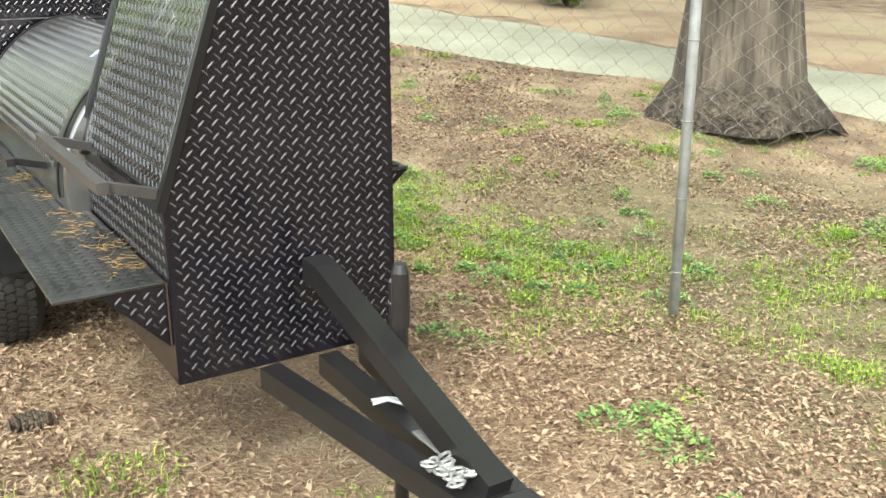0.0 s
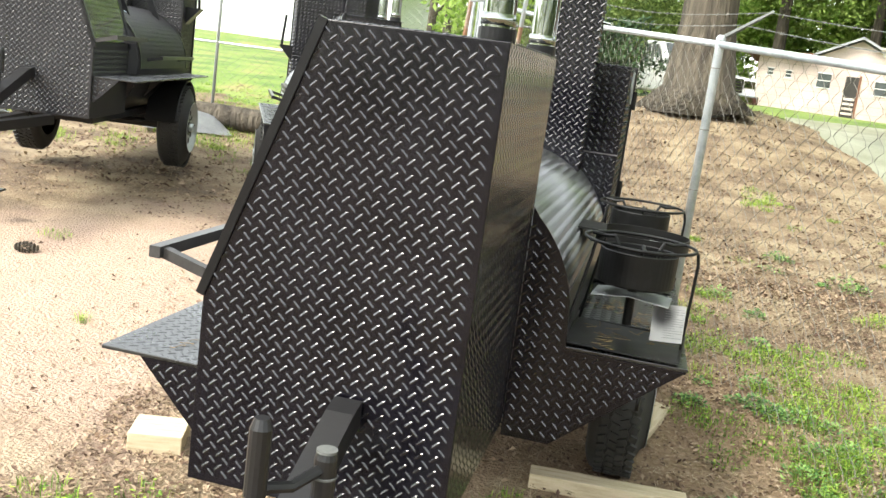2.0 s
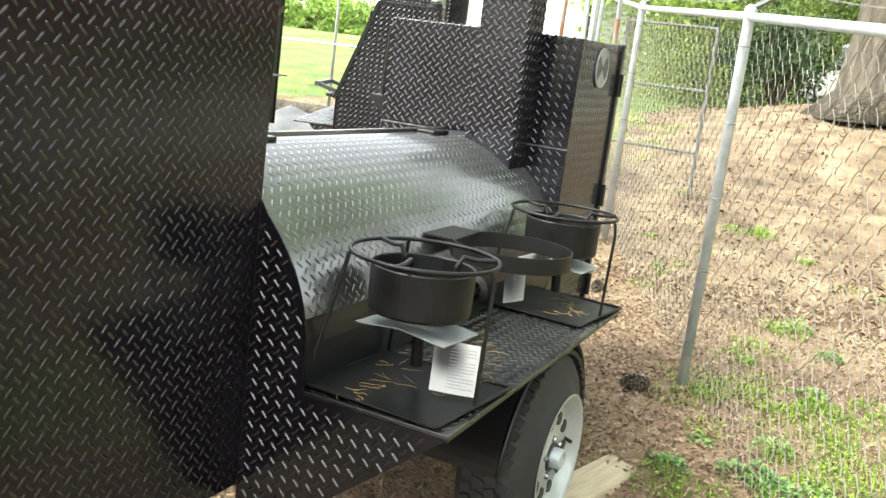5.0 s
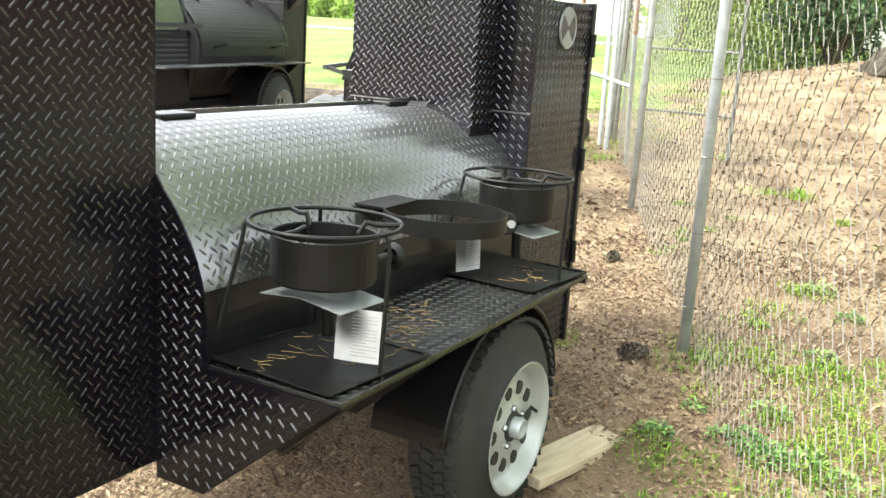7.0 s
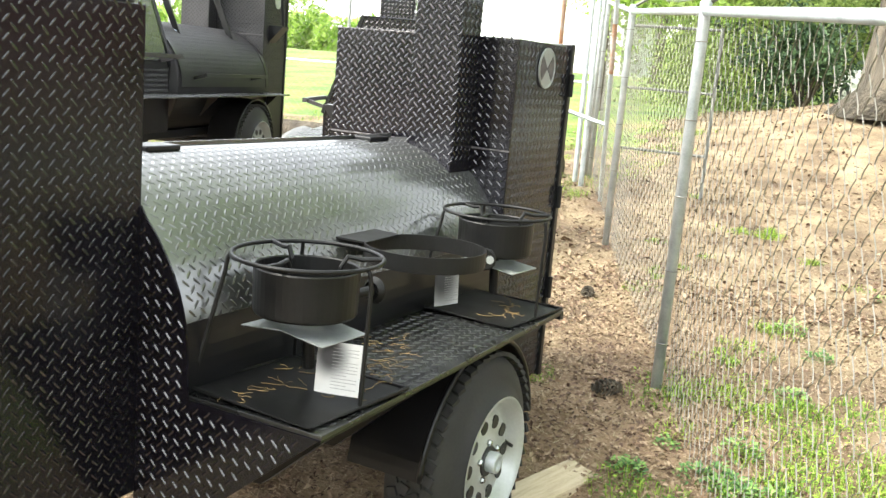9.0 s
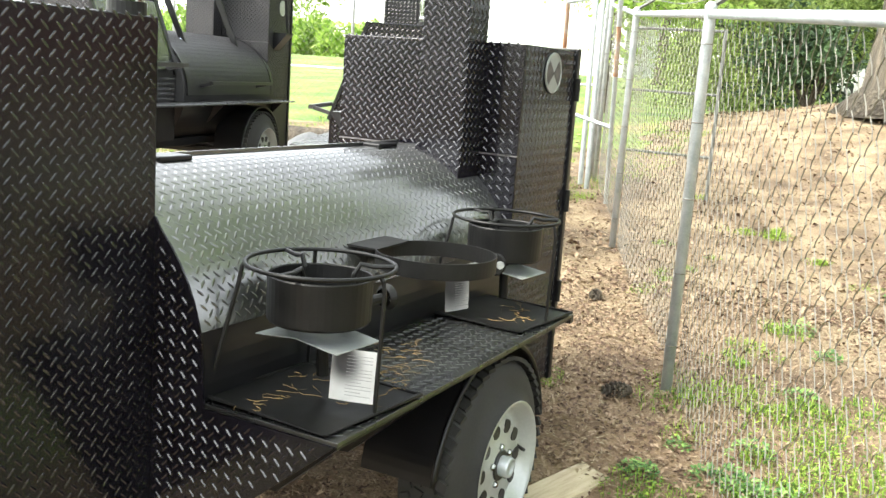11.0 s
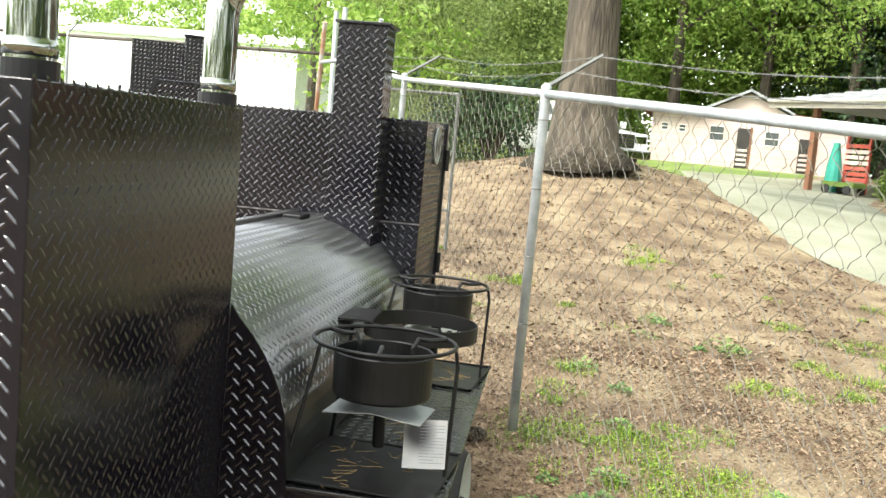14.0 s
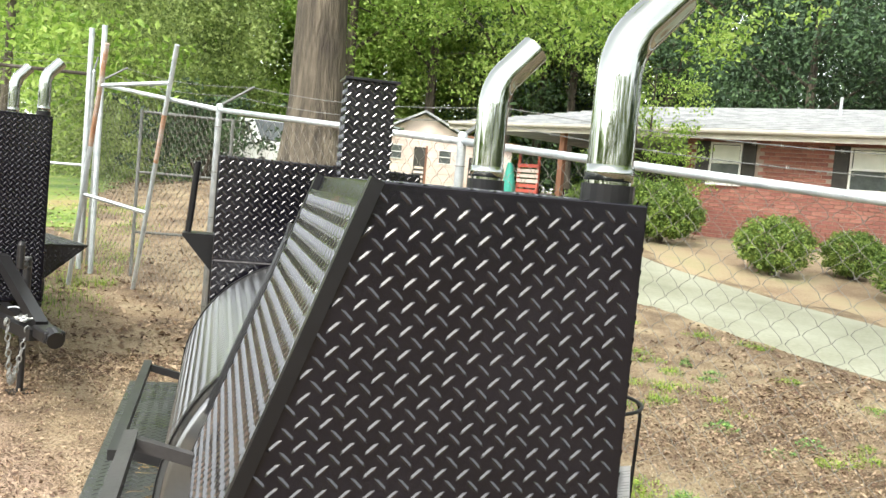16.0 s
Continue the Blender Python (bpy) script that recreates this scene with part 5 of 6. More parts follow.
def shrub(m, label, seed, w=0.62, h=0.95):
    r2 = np.random.default_rng(seed)
    t = thing("shrub", m, label, "shrub", "clipped shrubs before the house")
    bm = bmesh.new()
    for i in range(5):
        a = i * 1.26
        tube(bm, [(0, 0, -0.03), (0.12 * math.cos(a), 0.12 * math.sin(a), h * 0.35), (0.3 * w * math.cos(a), 0.3 * w * math.sin(a), h * 0.7)], 0.02, 6, radii=[0.03, 0.02, 0.006])
    part("stems", bm, BARK, t)
    cs = []
    while len(cs) < 330:
        p = r2.normal(0, 1, 3)
        p = p / np.linalg.norm(p) * (0.45 + 0.55 * r2.random() ** 0.4)
        cs.append((p[0] * w * 0.9, p[1] * w * 0.9, h * (0.53 + 0.43 * p[2])))
    v, f = leaf_cloud(cs, 30, 0.028, 0.12)
    raw("foliage", v, f, HEDGE, t, kind="stuff")
    return t


bush = shrub(at_ground(6.9, 15.6, 0, 1.1), "clipped round green shrub in the straw bed", 2)
for x, y, rz, s in ((7.35, 15.05, 70, 1.12), (7.8, 14.7, 160, 1.1), (8.45, 12.0, 200, 0.95), (9.6, 10.2, 20, 0.95), (10.0, 12.2, 120, 0.8), (11.2, 11.4, 260, 0.9), (9.0, 16.4, 310, 0.8)):
    copy_thing(bush, at_ground(x, y, rz, s))

for x, y, s, seed in ((-0.40, 17.0, 1.6, 61),):
    r4 = np.random.default_rng(seed)
    thicket = thing("thicket", at_ground(x, y, 0, s), "dark tangled evergreen thicket beside the oak", "bush")
    for k in range(7):
        a = k * 0.9 + seed
        bm = tube(bmesh.new(), [(0, 0, -0.03), (0.2 * math.cos(a), 0.2 * math.sin(a), 0.4), (0.45 * math.cos(a), 0.45 * math.sin(a), 0.9)], 0.015, 5, radii=[0.02, 0.014, 0.005])
        part("stem", bm, BARK, thicket)
    cs = r4.normal(0, 1, (130, 3)) * np.array([0.33, 0.33, 0.26]) + np.array([0, 0, 0.55])
    v, f = leaf_cloud(np.maximum(cs, [-9, -9, 0.08]), 34, 0.035, 0.17)
    raw("foliage", v, f, LEAF_DARK, thicket, kind="stuff")
copy_thing(slim, at_ground(8.1, 16.2, 40, 0.5))

# ---- brick house with carport ----
BRICK = material("red_brick", [(0.20, 0.075, 0.060), (0.27, 0.11, 0.085), (0.34, 0.155, 0.12)], 0.9, 0, 20, 80, 0.3, 0.003, by_object=0.35)
MORTAR = material("mortar", [(0.30, 0.24, 0.20), (0.40, 0.33, 0.28)], 0.95, 0, 12, 80, 0.3, 0.003)
SHINGLE = material("grey_shingles", [(0.20, 0.21, 0.22), (0.29, 0.30, 0.31), (0.38, 0.39, 0.39)], 0.9, 0, 3, 50, 0.5, 0.01)
FASCIA = material("cream_trim", [(0.36, 0.33, 0.28), (0.46, 0.43, 0.37)], 0.7, 0, 5, 60, 0.1)
SHUTTER = material("dark_shutter", [(0.020, 0.018, 0.016), (0.04, 0.035, 0.03)], 0.6, 0, 6, 60, 0.1)
FRAMEW = material("white_window_frame", [(0.62, 0.62, 0.60), (0.74, 0.74, 0.72)], 0.5, 0, 6, 60, 0.05)
PANE = material("window_glass", [(0.05, 0.06, 0.06), (0.10, 0.11, 0.11)], 0.06, 0, 2, 20, 0.0, 0.001, 0.02)
BLIND = material("pale_blind", [(0.55, 0.57, 0.50), (0.66, 0.67, 0.60)], 0.6, 0, 4, 40, 0.1)
POSTW = material("stained_post", [(0.16, 0.07, 0.04), (0.25, 0.12, 0.07)], 0.8, 0, 6, 60, 0.3, stretch=(1, 1, 0.2))
BLOCKWALL = material("pink_white_block", [(0.46, 0.36, 0.32), (0.57, 0.46, 0.41), (0.66, 0.57, 0.51)], 0.9, 0, 1.2, 25, 0.3, 0.004)
WHITEP = material("white_vehicle_paint", [(0.66, 0.67, 0.67), (0.76, 0.77, 0.77)], 0.25, 0, 3, 40, 0.0, 0.001, 0.04, coat=0.4)
BLACKP = material("dark_vehicle_paint", [(0.015, 0.016, 0.018), (0.03, 0.03, 0.034)], 0.25, 0, 3, 40, 0.0, 0.001, 0.04, coat=0.4)
WHITEB = material("white_metal_siding", [(0.76, 0.77, 0.77), (0.84, 0.85, 0.85)], 0.5, 0, 1, 20, 0.1)
TEAL = material("teal_plastic", [(0.02, 0.26, 0.20), (0.05, 0.36, 0.29)], 0.5, 0, 4, 40, 0.05)
REDP = material("faded_red_paint", [(0.42, 0.07, 0.05), (0.55, 0.13, 0.09)], 0.6, 0, 4, 40, 0.1)

HOUSE = pose(10.15, 18.6, 1.14, 0, 0, math.degrees(math.atan2(-0.816, 0.578)))   # local x along the front, y inward


def window(parent, x, z0, w, h, blind=True):
    win = part("window", box(bmesh.new(), x, x + w, -0.02, 0.05, z0, z0 + h), PANE, parent, "sash window with pale blind")
    bm = bmesh.new()
    for a, b, c, d in ((x - 0.04, x, z0 - 0.04, z0 + h + 0.04), (x + w, x + w + 0.04, z0 - 0.04, z0 + h + 0.04), (x, x + w, z0 + h, z0 + h + 0.04), (x, x + w, z0 - 0.04, z0), (x, x + w, z0 + h / 2 - 0.02, z0 + h / 2 + 0.02)):
        box(bm, a, b, -0.05, 0.04, c, d, 0.004)
    part("frame", bm, FRAMEW, win)
    part("sill", box(bmesh.new(), x - 0.07, x + w + 0.07, -0.08, 0.0, z0 - 0.10, z0 - 0.045), FRAMEW, win)
    if blind:
        part("blind", box(bmesh.new(), x + 0.02, x + w - 0.02, -0.026, -0.022, z0 + h * 0.52, z0 + h - 0.02), BLIND, win)
    return win


def brick_house():
    t = thing("brick_house", HOUSE, "low red-brick house with grey roof and carport", "house")
    L, D, H = 11.5, 7.0, 2.18
    wall = part("wall", box(bmesh.new(), 0, L, 0.0, D, -0.5, H), MORTAR, t, "red brick wall")
    # courses of brick on the front wall
    bw, bh, gap = 0.215, 0.072, 0.012
    holes = [(1.03, 0.78, 2.0), (4.05, 0.78, 2.25), (7.4, 0.78, 2.0)]
    shapes = {}
    verts, faces = [], []
    rows_n = int((H + 0.1) / (bh + gap))
    placed = 0
    for r in range(rows_n):
        z = -0.05 + r * (bh + gap)
        for c in range(int(L / (bw + gap)) + 1):
            x = c * (bw + gap) - (0.5 * bw if r % 2 else 0)
            x0, x1 = max(0.0, x), min(L, x + bw)
            if x1 - x0 < 0.05 or any(hx - 0.36 < x1 and x0 < hx + hw_ + 0.36 and z + bh > 1.14 and z < 2.05 for hx, hw_ in ((0.62, 0.66), (3.65, 0.95), (7.4, 0.8))):
                continue
            if 0.0 <= x0 < 4.4 and z > 0.5 and placed < 300 and x1 - x0 > 0.21:
                me = shapes.get("full")
                if me is None:
                    bm = box(bmesh.new(), 0, bw, -0.018, 0.004, 0, bh, 0.004, 1)
                    me = bpy.data.meshes.new("brick")
                    bm.to_mesh(me)
                    bm.free()
                    me.materials.append(BRICK)
                    shapes["full"] = me
                ob = new("brick", me)
                ob.parent = wall
                ob.location = (x0, 0, z)
                placed += 1
            else:
                b = len(verts)
                verts += [(x0, -0.016, z), (x1, -0.016, z), (x1, -0.016, z + bh), (x0, -0.016, z + bh), (x0, 0.002, z), (x1, 0.002, z), (x1, 0.002, z + bh), (x0, 0.002, z + bh)]
                faces += [(b, b + 1, b + 2, b + 3), (b + 3, b + 2, b + 6, b + 7), (b + 1, b, b + 4, b + 5), (b, b + 3, b + 7, b + 4), (b + 2, b + 1, b + 5, b + 6)]
    raw("brickwork", verts, faces, BRICK, wall, kind="stuff")
    for x, w in ((0.62, 0.66), (3.65, 0.95), (7.4, 0.8)):
        window(t, x, 1.2, w, 0.80)
        for sx in (x - 0.36, x + w + 0.06):
            sh = part("shutter", box(bmesh.new(), sx, sx + 0.30, -0.055, -0.02, 1.14, 2.06, 0.004), SHUTTER, t, "dark louvred shutter")
            for k in range(11):
                part("slat", box(bmesh.new(), sx + 0.03, sx + 0.27, -0.066, -0.054, 1.18 + k * 0.078, 1.22 + k * 0.078), SHUTTER, sh)
    # roof over house and carport
    c0 = -6.6
    bm = bmesh.new()
    zr, ze = H + 1.02, H + 0.08
    pts = [(c0, -0.65, ze), (L + 0.6, -0.65, ze), (L + 0.6, D + 0.65, ze), (c0, D + 0.65, ze), (c0 + 3.2, D / 2, zr), (L - 3.0, D / 2, zr)]
    vs = [bm.verts.new(p) for p in pts]
    lo = [bm.verts.new((p[0], p[1], p[2] - 0.10)) for p in pts[:4]]
    for f in ((0, 1, 5, 4), (2, 3, 4, 5), (1, 2, 5), (3, 0, 4)):
        bm.faces.new([vs[i] for i in f])
    for i in range(4):
        bm.faces.new((vs[i], lo[i], lo[(i + 1) % 4], vs[(i + 1) % 4]))
    bm.faces.new(lo)
    bmesh.ops.recalc_face_normals(bm, faces=bm.faces)
    roof = part("roof", bm, SHINGLE, t, "low grey shingle roof")
    part("fascia", box(bmesh.new(), c0 - 0.02, L + 0.62, -0.69, -0.655, H - 0.12, H + 0.10), FASCIA, roof, "cream eave board")
    part("gutter", tube(bmesh.new(), [(c0, -0.74, H + 0.04), (L + 0.6, -0.74, H + 0.04)], 0.05, 8), FASCIA, roof)
    slope_n = Vector((0, -(zr - ze), D / 2 + 0.65)).normalized()
    for k in range(14):
        f = (k + 0.5) / 14
        y, z = -0.65 + (D / 2 + 0.65) * f, ze + (zr - ze) * f
        part("shingle_course", box(bmesh.new(), c0 + 3.2 * f, L + 0.6 - 3.6 * f, y, y + 0.02, z - 0.005, z + 0.03), SHINGLE, roof)
    for x in (-5.45, -3.2):
        part("carport_post", box(bmesh.new(), x, x + 0.14, -0.45, -0.31, -0.4, H - 0.02, 0.006), POSTW, t, "brown wooden carport post")
    part("carport_back_wall", box(bmesh.new(), -6.6, -0.02, 6.0, 6.15, -0.5, H - 0.03), SHUTTER, t)
    part("soffit", box(bmesh.new(), c0 + 0.02, L + 0.55, -0.64, -0.02, H - 0.025, H - 0.021), FASCIA, roof)
    for x in (2.5, 5.0):
        part("vent_pipe", tube(bmesh.new(), [(x, 2.2, H + 0.6), (x, 2.2, H + 1.15)], 0.035, 8), ZINC, roof)


brick_house()


def pale_hut():
    t = thing("block_hut", pose(3.3, 28.6, 1.66, 0, 0, -7), "pinkish-white concrete-block hut with grey roof", "hut")
    L, D, H = 5.6, 5.0, 1.55
    part("wall", box(bmesh.new(), 0, L, 0, D, -0.4, H), BLOCKWALL, t)
    part("gable", prism(bmesh.new(), [(1.4, H), (4.1, H), (2.75, H + 0.66)], "y", 0.0, D), BLOCKWALL, t)
    for s, (xa, xb) in enumerate(((1.1, 2.75), (2.75, 4.4))):
        za, zb = (H - 0.10, H + 0.71) if s == 0 else (H + 0.71, H - 0.10)
        bm = prism(bmesh.new(), [(xa, za), (xb, zb), (xb, zb + 0.07), (xa, za + 0.07)], "y", -0.25, D + 0.2)
        part("roof", bm, SHINGLE, t, "grey metal roof slope")
    part("lean_to_roof", prism(bmesh.new(), [(-0.35, H - 0.02), (1.5, H + 0.08), (1.5, H + 0.15), (-0.35, H + 0.05)], "y", -0.35, D), POSTW, t, "rusty brown low roof")
    part("lean_to_roof", prism(bmesh.new(), [(4.0, H + 0.06), (5.9, H - 0.1), (5.9, H - 0.03), (4.0, H + 0.13)], "y", -0.25, D), POSTW, t, "rusty brown low roof")
    for x, w, z0, h in ((0.3, 0.16, 0.98, 0.18), (0.82, 0.16, 0.96, 0.18), (1.72, 0.38, 0.78, 0.40), (3.3, 0.36, 0.74, 0.38)):
        win = part("window", box(bmesh.new(), x, x + w, -0.012, 0.02, z0, z0 + h), PANE, t)
        bm = bmesh.new()
        box(bm, x - 0.03, x + w + 0.03, -0.03, -0.014, z0 + h, z0 + h + 0.03)
        box(bm, x - 0.03, x + w + 0.03, -0.03, -0.014, z0 - 0.03, z0)
        box(bm, x, x + w, -0.03, -0.014, z0 + h / 2 - 0.012, z0 + h / 2 + 0.012)
        part("frame", bm, FRAMEW, win)
    for x, w, h in ((2.50, 0.36, 1.18), (4.25, 0.45, 1.0)):
        # solid dark panel; the shade inside the doorway is put into its colour
        d = part("door", box(bmesh.new(), x, x + w, -0.012, 0.02, 0.0, h), SHUTTER, t, "dark open doorway")
        part("frame", box(bmesh.new(), x + w, x + w + 0.06, -0.03, 0.0, 0.0, h + 0.05), POSTW, d)
        for k in range(4):
            part("slat", box(bmesh.new(), x + 0.03, x + w - 0.03, -0.03, -0.014, 0.08 + 0.14 * k, 0.15 + 0.14 * k), BLOCKWALL, d)
    # block joints
    for r in range(6):
        part("joint", box(bmesh.new(), 0.02, L - 0.02, -0.004, 0.001, 0.14 + r * 0.24, 0.15 + r * 0.24), MORTAR, t)


pale_hut()


def pickup(m, label, paint, door_open):
    """Pickup: local y to its front, origin on the ground under its middle."""
    t = thing("pickup_truck", m, label, "pickup truck", "parked vehicles")
    side = [(-2.6, 0.45), (2.45, 0.45), (2.55, 0.62), (2.5, 1.0), (1.15, 1.12), (-0.55, 1.12), (-0.6, 1.08), (-2.6, 1.08)]
    part("body", prism(bmesh.new(), side, "x", -0.92, 0.92, 0.05), paint, t)
    cab = [(1.15, 1.10), (0.55, 1.68), (-0.45, 1.72), (-0.62, 1.10)]
    part("cab", prism(bmesh.new(), cab, "x", -0.80, 0.80, 0.05), paint, t)
    part("windscreen", prism(bmesh.new(), [(1.09, 1.17), (0.60, 1.64), (0.62, 1.66), (1.12, 1.19)], "x", -0.68, 0.68), PANE, t)
    for s in (-1, 1):
        a, b = sorted((s * 0.795, s * 0.812))
        part("side_window", prism(bmesh.new(), [(0.92, 1.16), (0.50, 1.60), (0.10, 1.62), (0.10, 1.16)], "x", a, b), PANE, t)
        part("side_window", prism(bmesh.new(), [(0.02, 1.16), (0.02, 1.62), (-0.40, 1.62), (-0.50, 1.16)], "x", a, b), PANE, t)
        part("headlight", box(bmesh.new(), s * 0.72 - 0.14, s * 0.72 + 0.14, 2.46, 2.54, 0.78, 0.95, 0.01), CHROME, t)
        part("mirror", box(bmesh.new(), s * 1.0 - 0.08, s * 1.0 + 0.08, 0.92, 0.98, 1.15, 1.32, 0.02), paint, t)
        for y in (1.65, -1.6):
            w = part("wheel", lathe(bmesh.new(), [(-0.11, 0.22), (-0.12, 0.36), (-0.08, 0.39), (0.08, 0.39), (0.12, 0.36), (0.11, 0.22)], (s * 0.82, y, 0.39), "x", 28), RUBBER, t, "", True)
            part("rim", lathe(bmesh.new(), [(0.10 * s, 0.22), (0.05 * s, 0.18), (0.06 * s, 0.08), (0.09 * s, 0.06), (0.09 * s, 0.001)], (s * 0.82, y, 0.39), "x", 20), RIM, w)
    g = part("grille", box(bmesh.new(), -0.55, 0.55, 2.50, 2.56, 0.66, 0.98, 0.01), SHUTTER, t)
    for k in range(4):
        part("bar", box(bmesh.new(), -0.53, 0.53, 2.555, 2.575, 0.70 + k * 0.075, 0.72 + k * 0.075), CHROME, g)
    part("bumper", box(bmesh.new(), -0.95, 0.95, 2.50, 2.66, 0.42, 0.62, 0.03), CHROME, t)
    if door_open:
        md = Matrix.Translation((0.90, 0.95, 0)) @ Matrix.Rotation(radians(55), 4, "Z")
        bm = bmesh.new()
        box(bm, -0.03, 0.03, -1.05, 0.0, 0.50, 1.12, 0.01, m=md)
        d = part("door", bm, paint, t, "door standing open")
        bm = bmesh.new()
        tube(bm, [md @ Vector(p) for p in ((0, -0.02, 1.12), (0, -0.42, 1.62), (0, -1.0, 1.64), (0, -1.02, 1.12))], 0.035, 6)
        part("window_frame", bm, paint, d)


pickup(pose(0.98, 22.1, on_ground(1.0, 21.5), 0, 0, 204) @ Matrix.Diagonal((0.94, 0.94, 0.94, 1)), "white pickup truck parked behind the oak, its nose to the fence", WHITEP, False)
pickup(HOUSE @ pose(-3.2, 2.6, -0.02, 0, 0, 178) @ Matrix.Diagonal((0.75, 0.75, 0.75, 1)), "dark pickup truck under the carport", BLACKP, False)


def yard_marker():
    t = thing("yard_sign", at_ground(6.55, 15.55, 20), "small white diamond yard sign on a stake", "yard sign")
    part("stake", tube(bmesh.new(), [(0, 0, -0.02), (0, 0, 0.26)], 0.008, 6), ZINC, t)
    bm = prism(bmesh.new(), [(0, 0.16), (0.085, 0.26), (0, 0.36), (-0.085, 0.26)], "y", -0.012, -0.004)
    part("plate", bm, PAPER, t)
    part("mark", prism(bmesh.new(), [(0, 0.22), (0.035, 0.26), (0, 0.30), (-0.035, 0.26)], "y", -0.016, -0.0125), SHIELD, t)


yard_marker()


def porch_clutter():
    t = thing("folded_parasol", HOUSE @ pose(-4.92, -0.1, 0.15), "teal folded canopy standing under the carport", "canopy")
    part("canopy", tube(bmesh.new(), [(0, 0, 0.0), (0, 0, 0.12), (0, 0, 0.6), (0, 0, 1.15)], 0.2, 12, radii=[0.16, 0.2, 0.17, 0.07]), TEAL, t)
    t = thing("pallet_stand", HOUSE @ pose(-4.82, 0.1, 0.15), "faded red slatted stand under the carport", "stand")
    for x in (0.0, 0.62):
        part("upright", box(bmesh.new(), x, x + 0.06, 0, 0.06, 0, 1.55, 0.004), REDP, t)
    for k in range(8):
        part("slat", box(bmesh.new(), 0.0, 0.68, -0.022, -0.002, 0.15 + k * 0.13, 0.24 + k * 0.13, 0.003), BLOCKWALL if k in (4, 5, 6) else REDP, t)
    t = thing("garden_cart", HOUSE @ pose(-4.80, -0.6, 0.12), "low green garden cart with small wheels", "cart")
    part("tray", box(bmesh.new(), 0, 0.9, 0, 0.45, 0.16, 0.28, 0.01), LAWN, t)
    for x in (0.15, 0.75):
        for y in (-0.02, 0.47):
            part("wheel", lathe(bmesh.new(), [(-0.02, 0.001), (-0.02, 0.10), (0.02, 0.10), (0.02, 0.001)], (x, y, 0.10), "y", 16), RUBBER, t)


porch_clutter()


def white_building():
    t = thing("metal_building", pose(-22.3, 40, 1.6), "long white metal building beyond the field", "building")
    part("wall", box(bmesh.new(), 0, 10.8, 0, 6, -0.3, 3.6), WHITEB, t)
    part("roof", prism(bmesh.new(), [(-0.3, 3.6), (6.3, 3.6), (6.3, 3.68), (3.0, 4.3), (-0.3, 3.68)], "x", -0.3, 11.1), WHITEB, t)
    for k in range(21):
        part("rib", box(bmesh.new(), 0.25 + k * 0.5, 0.29 + k * 0.5, -0.03, -0.001, -0.2, 3.58), WHITEB, t)


white_building()

# ---- the other trailers ----
smoker_trailer(pose(-1.585, 4.584, 0.214, 0, 0, 25), "black barbecue smoker trailer with a tall rear cabinet, before the fence", True, False, 1.603, 2.03, 2.09)
smoker_trailer(pose(-2.82, 3.825, 0.37, 0, 0, 16) @ Matrix.Diagonal((1.05, 1.05, 1.05, 1)), "larger black smoker trailer with its doors to the yard", True, True, 1.47)


# ---- odds and ends on the ground ----
def plank(m, label, lx, ly, lz, group="loose lumber"):
    t = thing("wood_plank", m, label, "plank", group)
    bm = box(bmesh.new(), -lx / 2, lx / 2, -ly / 2, ly / 2, 0, lz, 0.004)
    for v in bm.verts:
        v.co.z += 0.004 * noise.noise(v.co * 6)
    part("board", bm, LUMBER, t)
    return t


plank(pose(1.115, 2.38, 0.052, 2, 0, 77), "weathered pale board lying by the wheel", 0.66, 0.15, 0.04)
plank(pose(1.03, 2.46, 0.014, 0, 0, 80), "second weathered board under the first", 0.60, 0.14, 0.038)
plank(pose(0.995, 1.525, 0.0, 0, 0, 5), "squared timber chock lying before the wheel", 0.60, 0.09, 0.065)
plank(pose(-0.68, 1.13, -0.01, 0, 0, 18), "short pale block of sawn wood", 0.20, 0.19, 0.08)
def pale_slab():
    """A pale grey heap of sheet lying by the back fence."""
    t = thing("ground_sheet", pose(-4.55, 8.5, on_ground(-4.55, 8.5), 0, 0, 30), "pale grey crumpled sheet lying on the ground", "ground sheet")
    bm = bmesh.new()
    rows = [[bm.verts.new((x, y, 0.02 + max(0, 0.26 * (1 - (x / 0.5) ** 2) * (1 - (y / 0.45) ** 2) * (1 + 0.5 * noise.noise((x * 3, y * 3, 1))))))
             for x in np.linspace(-0.5, 0.5, 16)] for y in np.linspace(-0.45, 0.45, 13)]
    for a, b in zip(rows, rows[1:]):
        for i in range(15):
            bm.faces.new((a[i], a[i + 1], b[i + 1], b[i]))
    bmesh.ops.solidify(bm, geom=bm.faces[:], thickness=0.012)
    part("sheet", bm, SHINGLE, t)


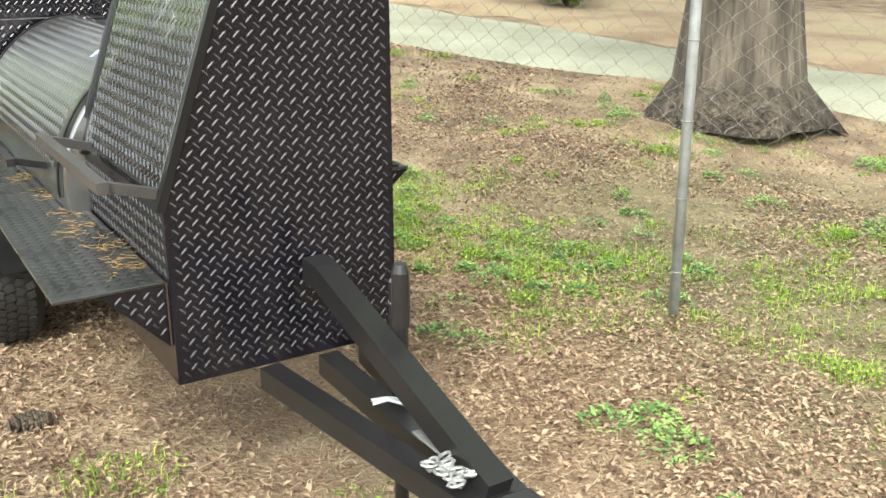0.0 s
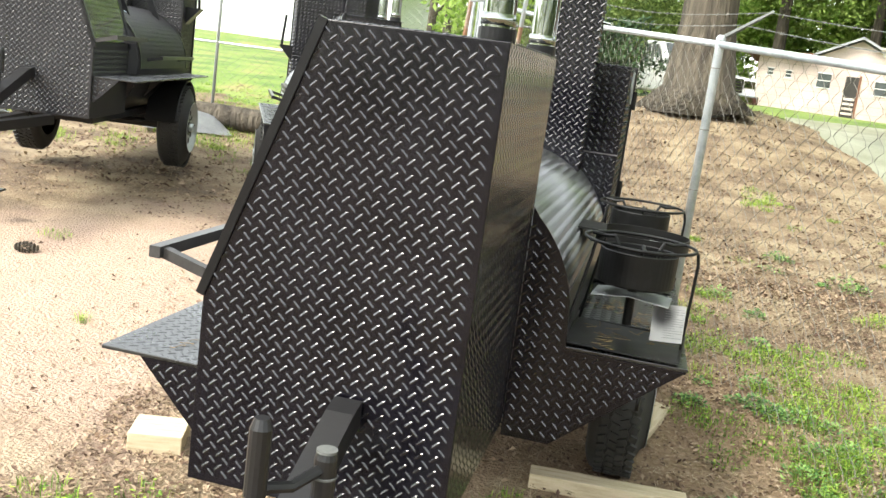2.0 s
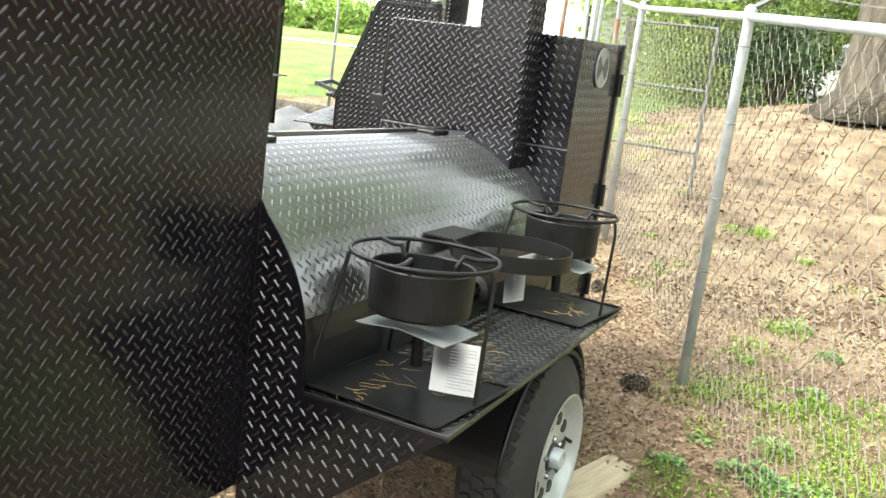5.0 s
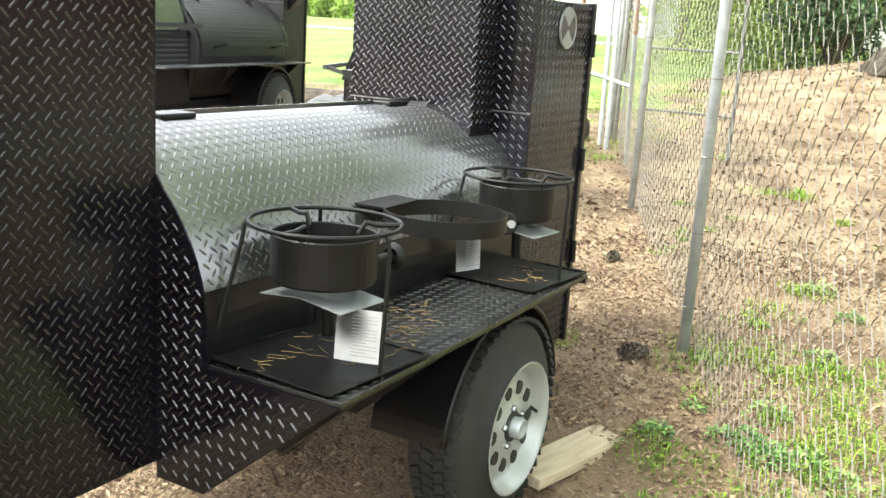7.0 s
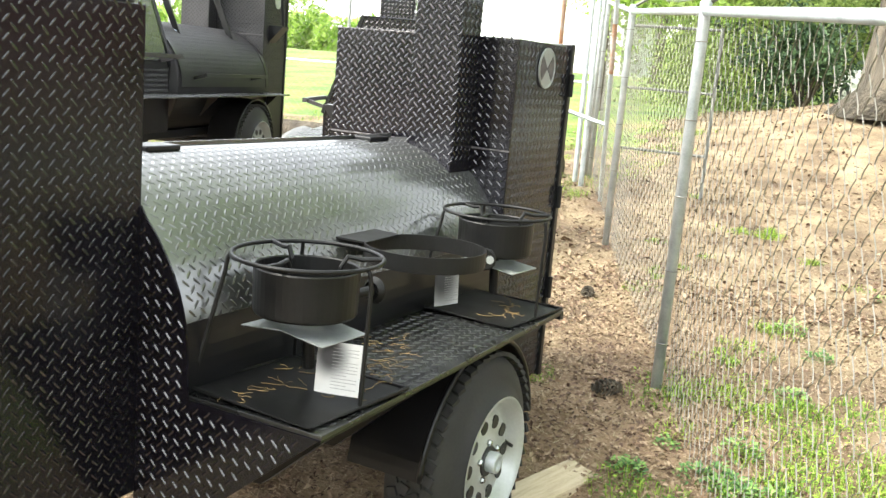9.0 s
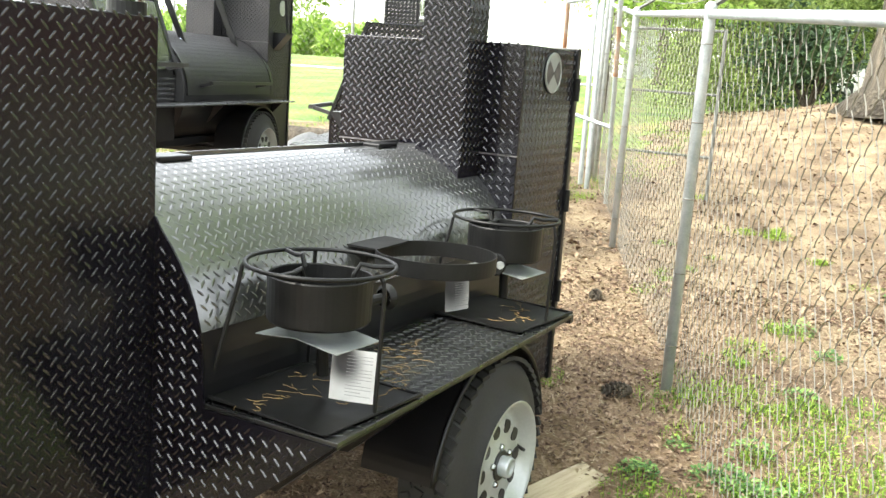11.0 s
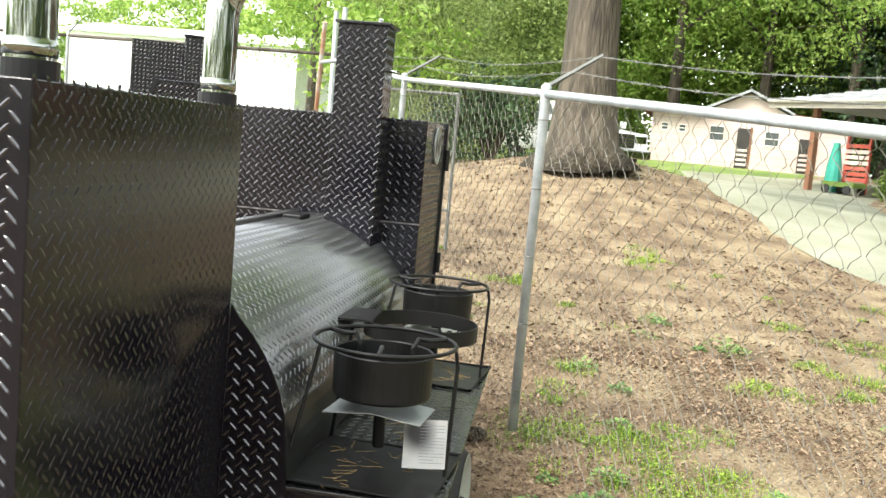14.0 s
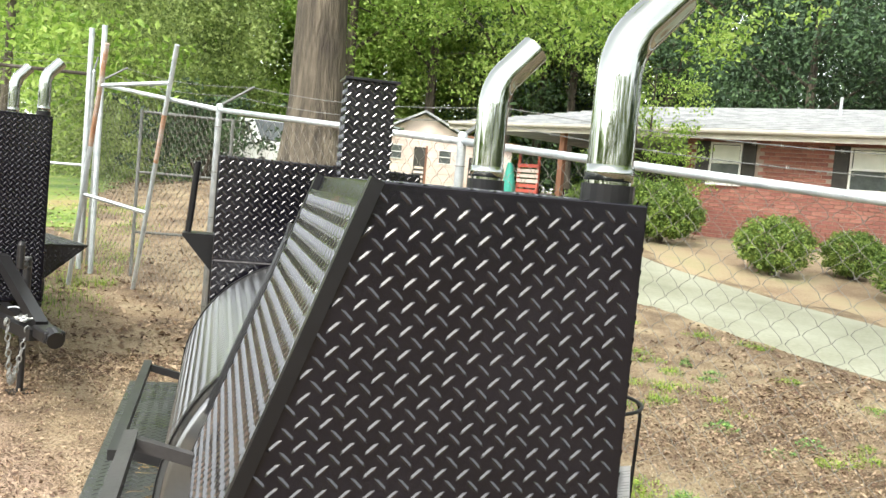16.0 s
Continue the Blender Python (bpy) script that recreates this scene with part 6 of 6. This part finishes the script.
pale_slab()
logs = thing("log", pose(-3.4, 9.0, on_ground(-3.4, 9.0) + 0.12), "dark red-brown log lying along the back fence", "log")
part("trunk", tube(bmesh.new(), [(-3.5, -0.2, 0), (-1, 0, 0.02), (1.0, 0.05, 0.0), (1.8, 0, 0)], 0.15, 14), BARK, logs, "", True)


def pine_cone(m):
    t = thing("pine_cone", m, "dark brown pine cone among the leaves", "pine cone", "pine cones")
    bm = bmesh.new()
    for r in range(7):
        for k in range(8):
            a = k * 0.785 + r * 0.39
            rad = 0.032 * math.sin(0.35 + r * 0.38)
            q = Matrix.Translation((0.02 * r - 0.06, 0, 0.03)) @ Matrix.Rotation(a, 4, "X") @ Matrix.Translation((0, 0, rad)) @ Matrix.Rotation(0.7, 4, "Y")
            box(bm, -0.010, 0.010, -0.008, 0.008, -0.003, 0.003, m=q)
    part("cone", bm, BARK, t)
    return t


cone = pine_cone(at_ground(-0.25, 0.97, 0, 1.0))
for x, y, rz in ((1.007, 3.234, 40), (0.35, 4.743, 100), (-2.63, 2.97, 200)):
    copy_thing(cone, at_ground(x, y, rz, 1.0))


def catkins():
    """Dry oak tassels lying on the shelves."""
    r3 = np.random.default_rng(4)
    bm = bmesh.new()
    spots = [(-0.06, 0.22, 0.759), (-0.05, 0.42, 0.759), (-0.09, 0.62, 0.759), (-0.06, 0.85, 0.759), (-0.08, 1.1, 0.759), (-0.1, 1.4, 0.759), (0.88, 1.05, 0.7665), (0.90, 0.93, 0.7665), (1.06, 1.10, 0.7665), (0.97, 1.42, 0.760), (0.90, 1.5, 0.760), (1.02, 1.32, 0.760), (1.06, 1.17, 0.760), (0.98, 2.12, 0.7665), (1.03, 2.0, 0.7665)]
    for x, y, z in spots:
        for k in range(22 if x < 0 else 8):
            p = Vector((x + r3.normal(0, 0.022), y + r3.normal(0, 0.05), z + 0.002))
            a = r3.uniform(0, 6.28)
            pts = [p]
            for q in range(5):
                a += r3.normal(0, 0.7)
                pts.append(pts[-1] + Vector((0.011 * math.cos(a), 0.011 * math.sin(a), 0.001 * r3.normal())))
            tube(bm, pts, 0.0008, 4)
    tagged(part("catkins", bm, CATKIN, None, "dry yellow-brown tassels strewn on the shelves"), category="plant litter", kind="stuff")


catkins()
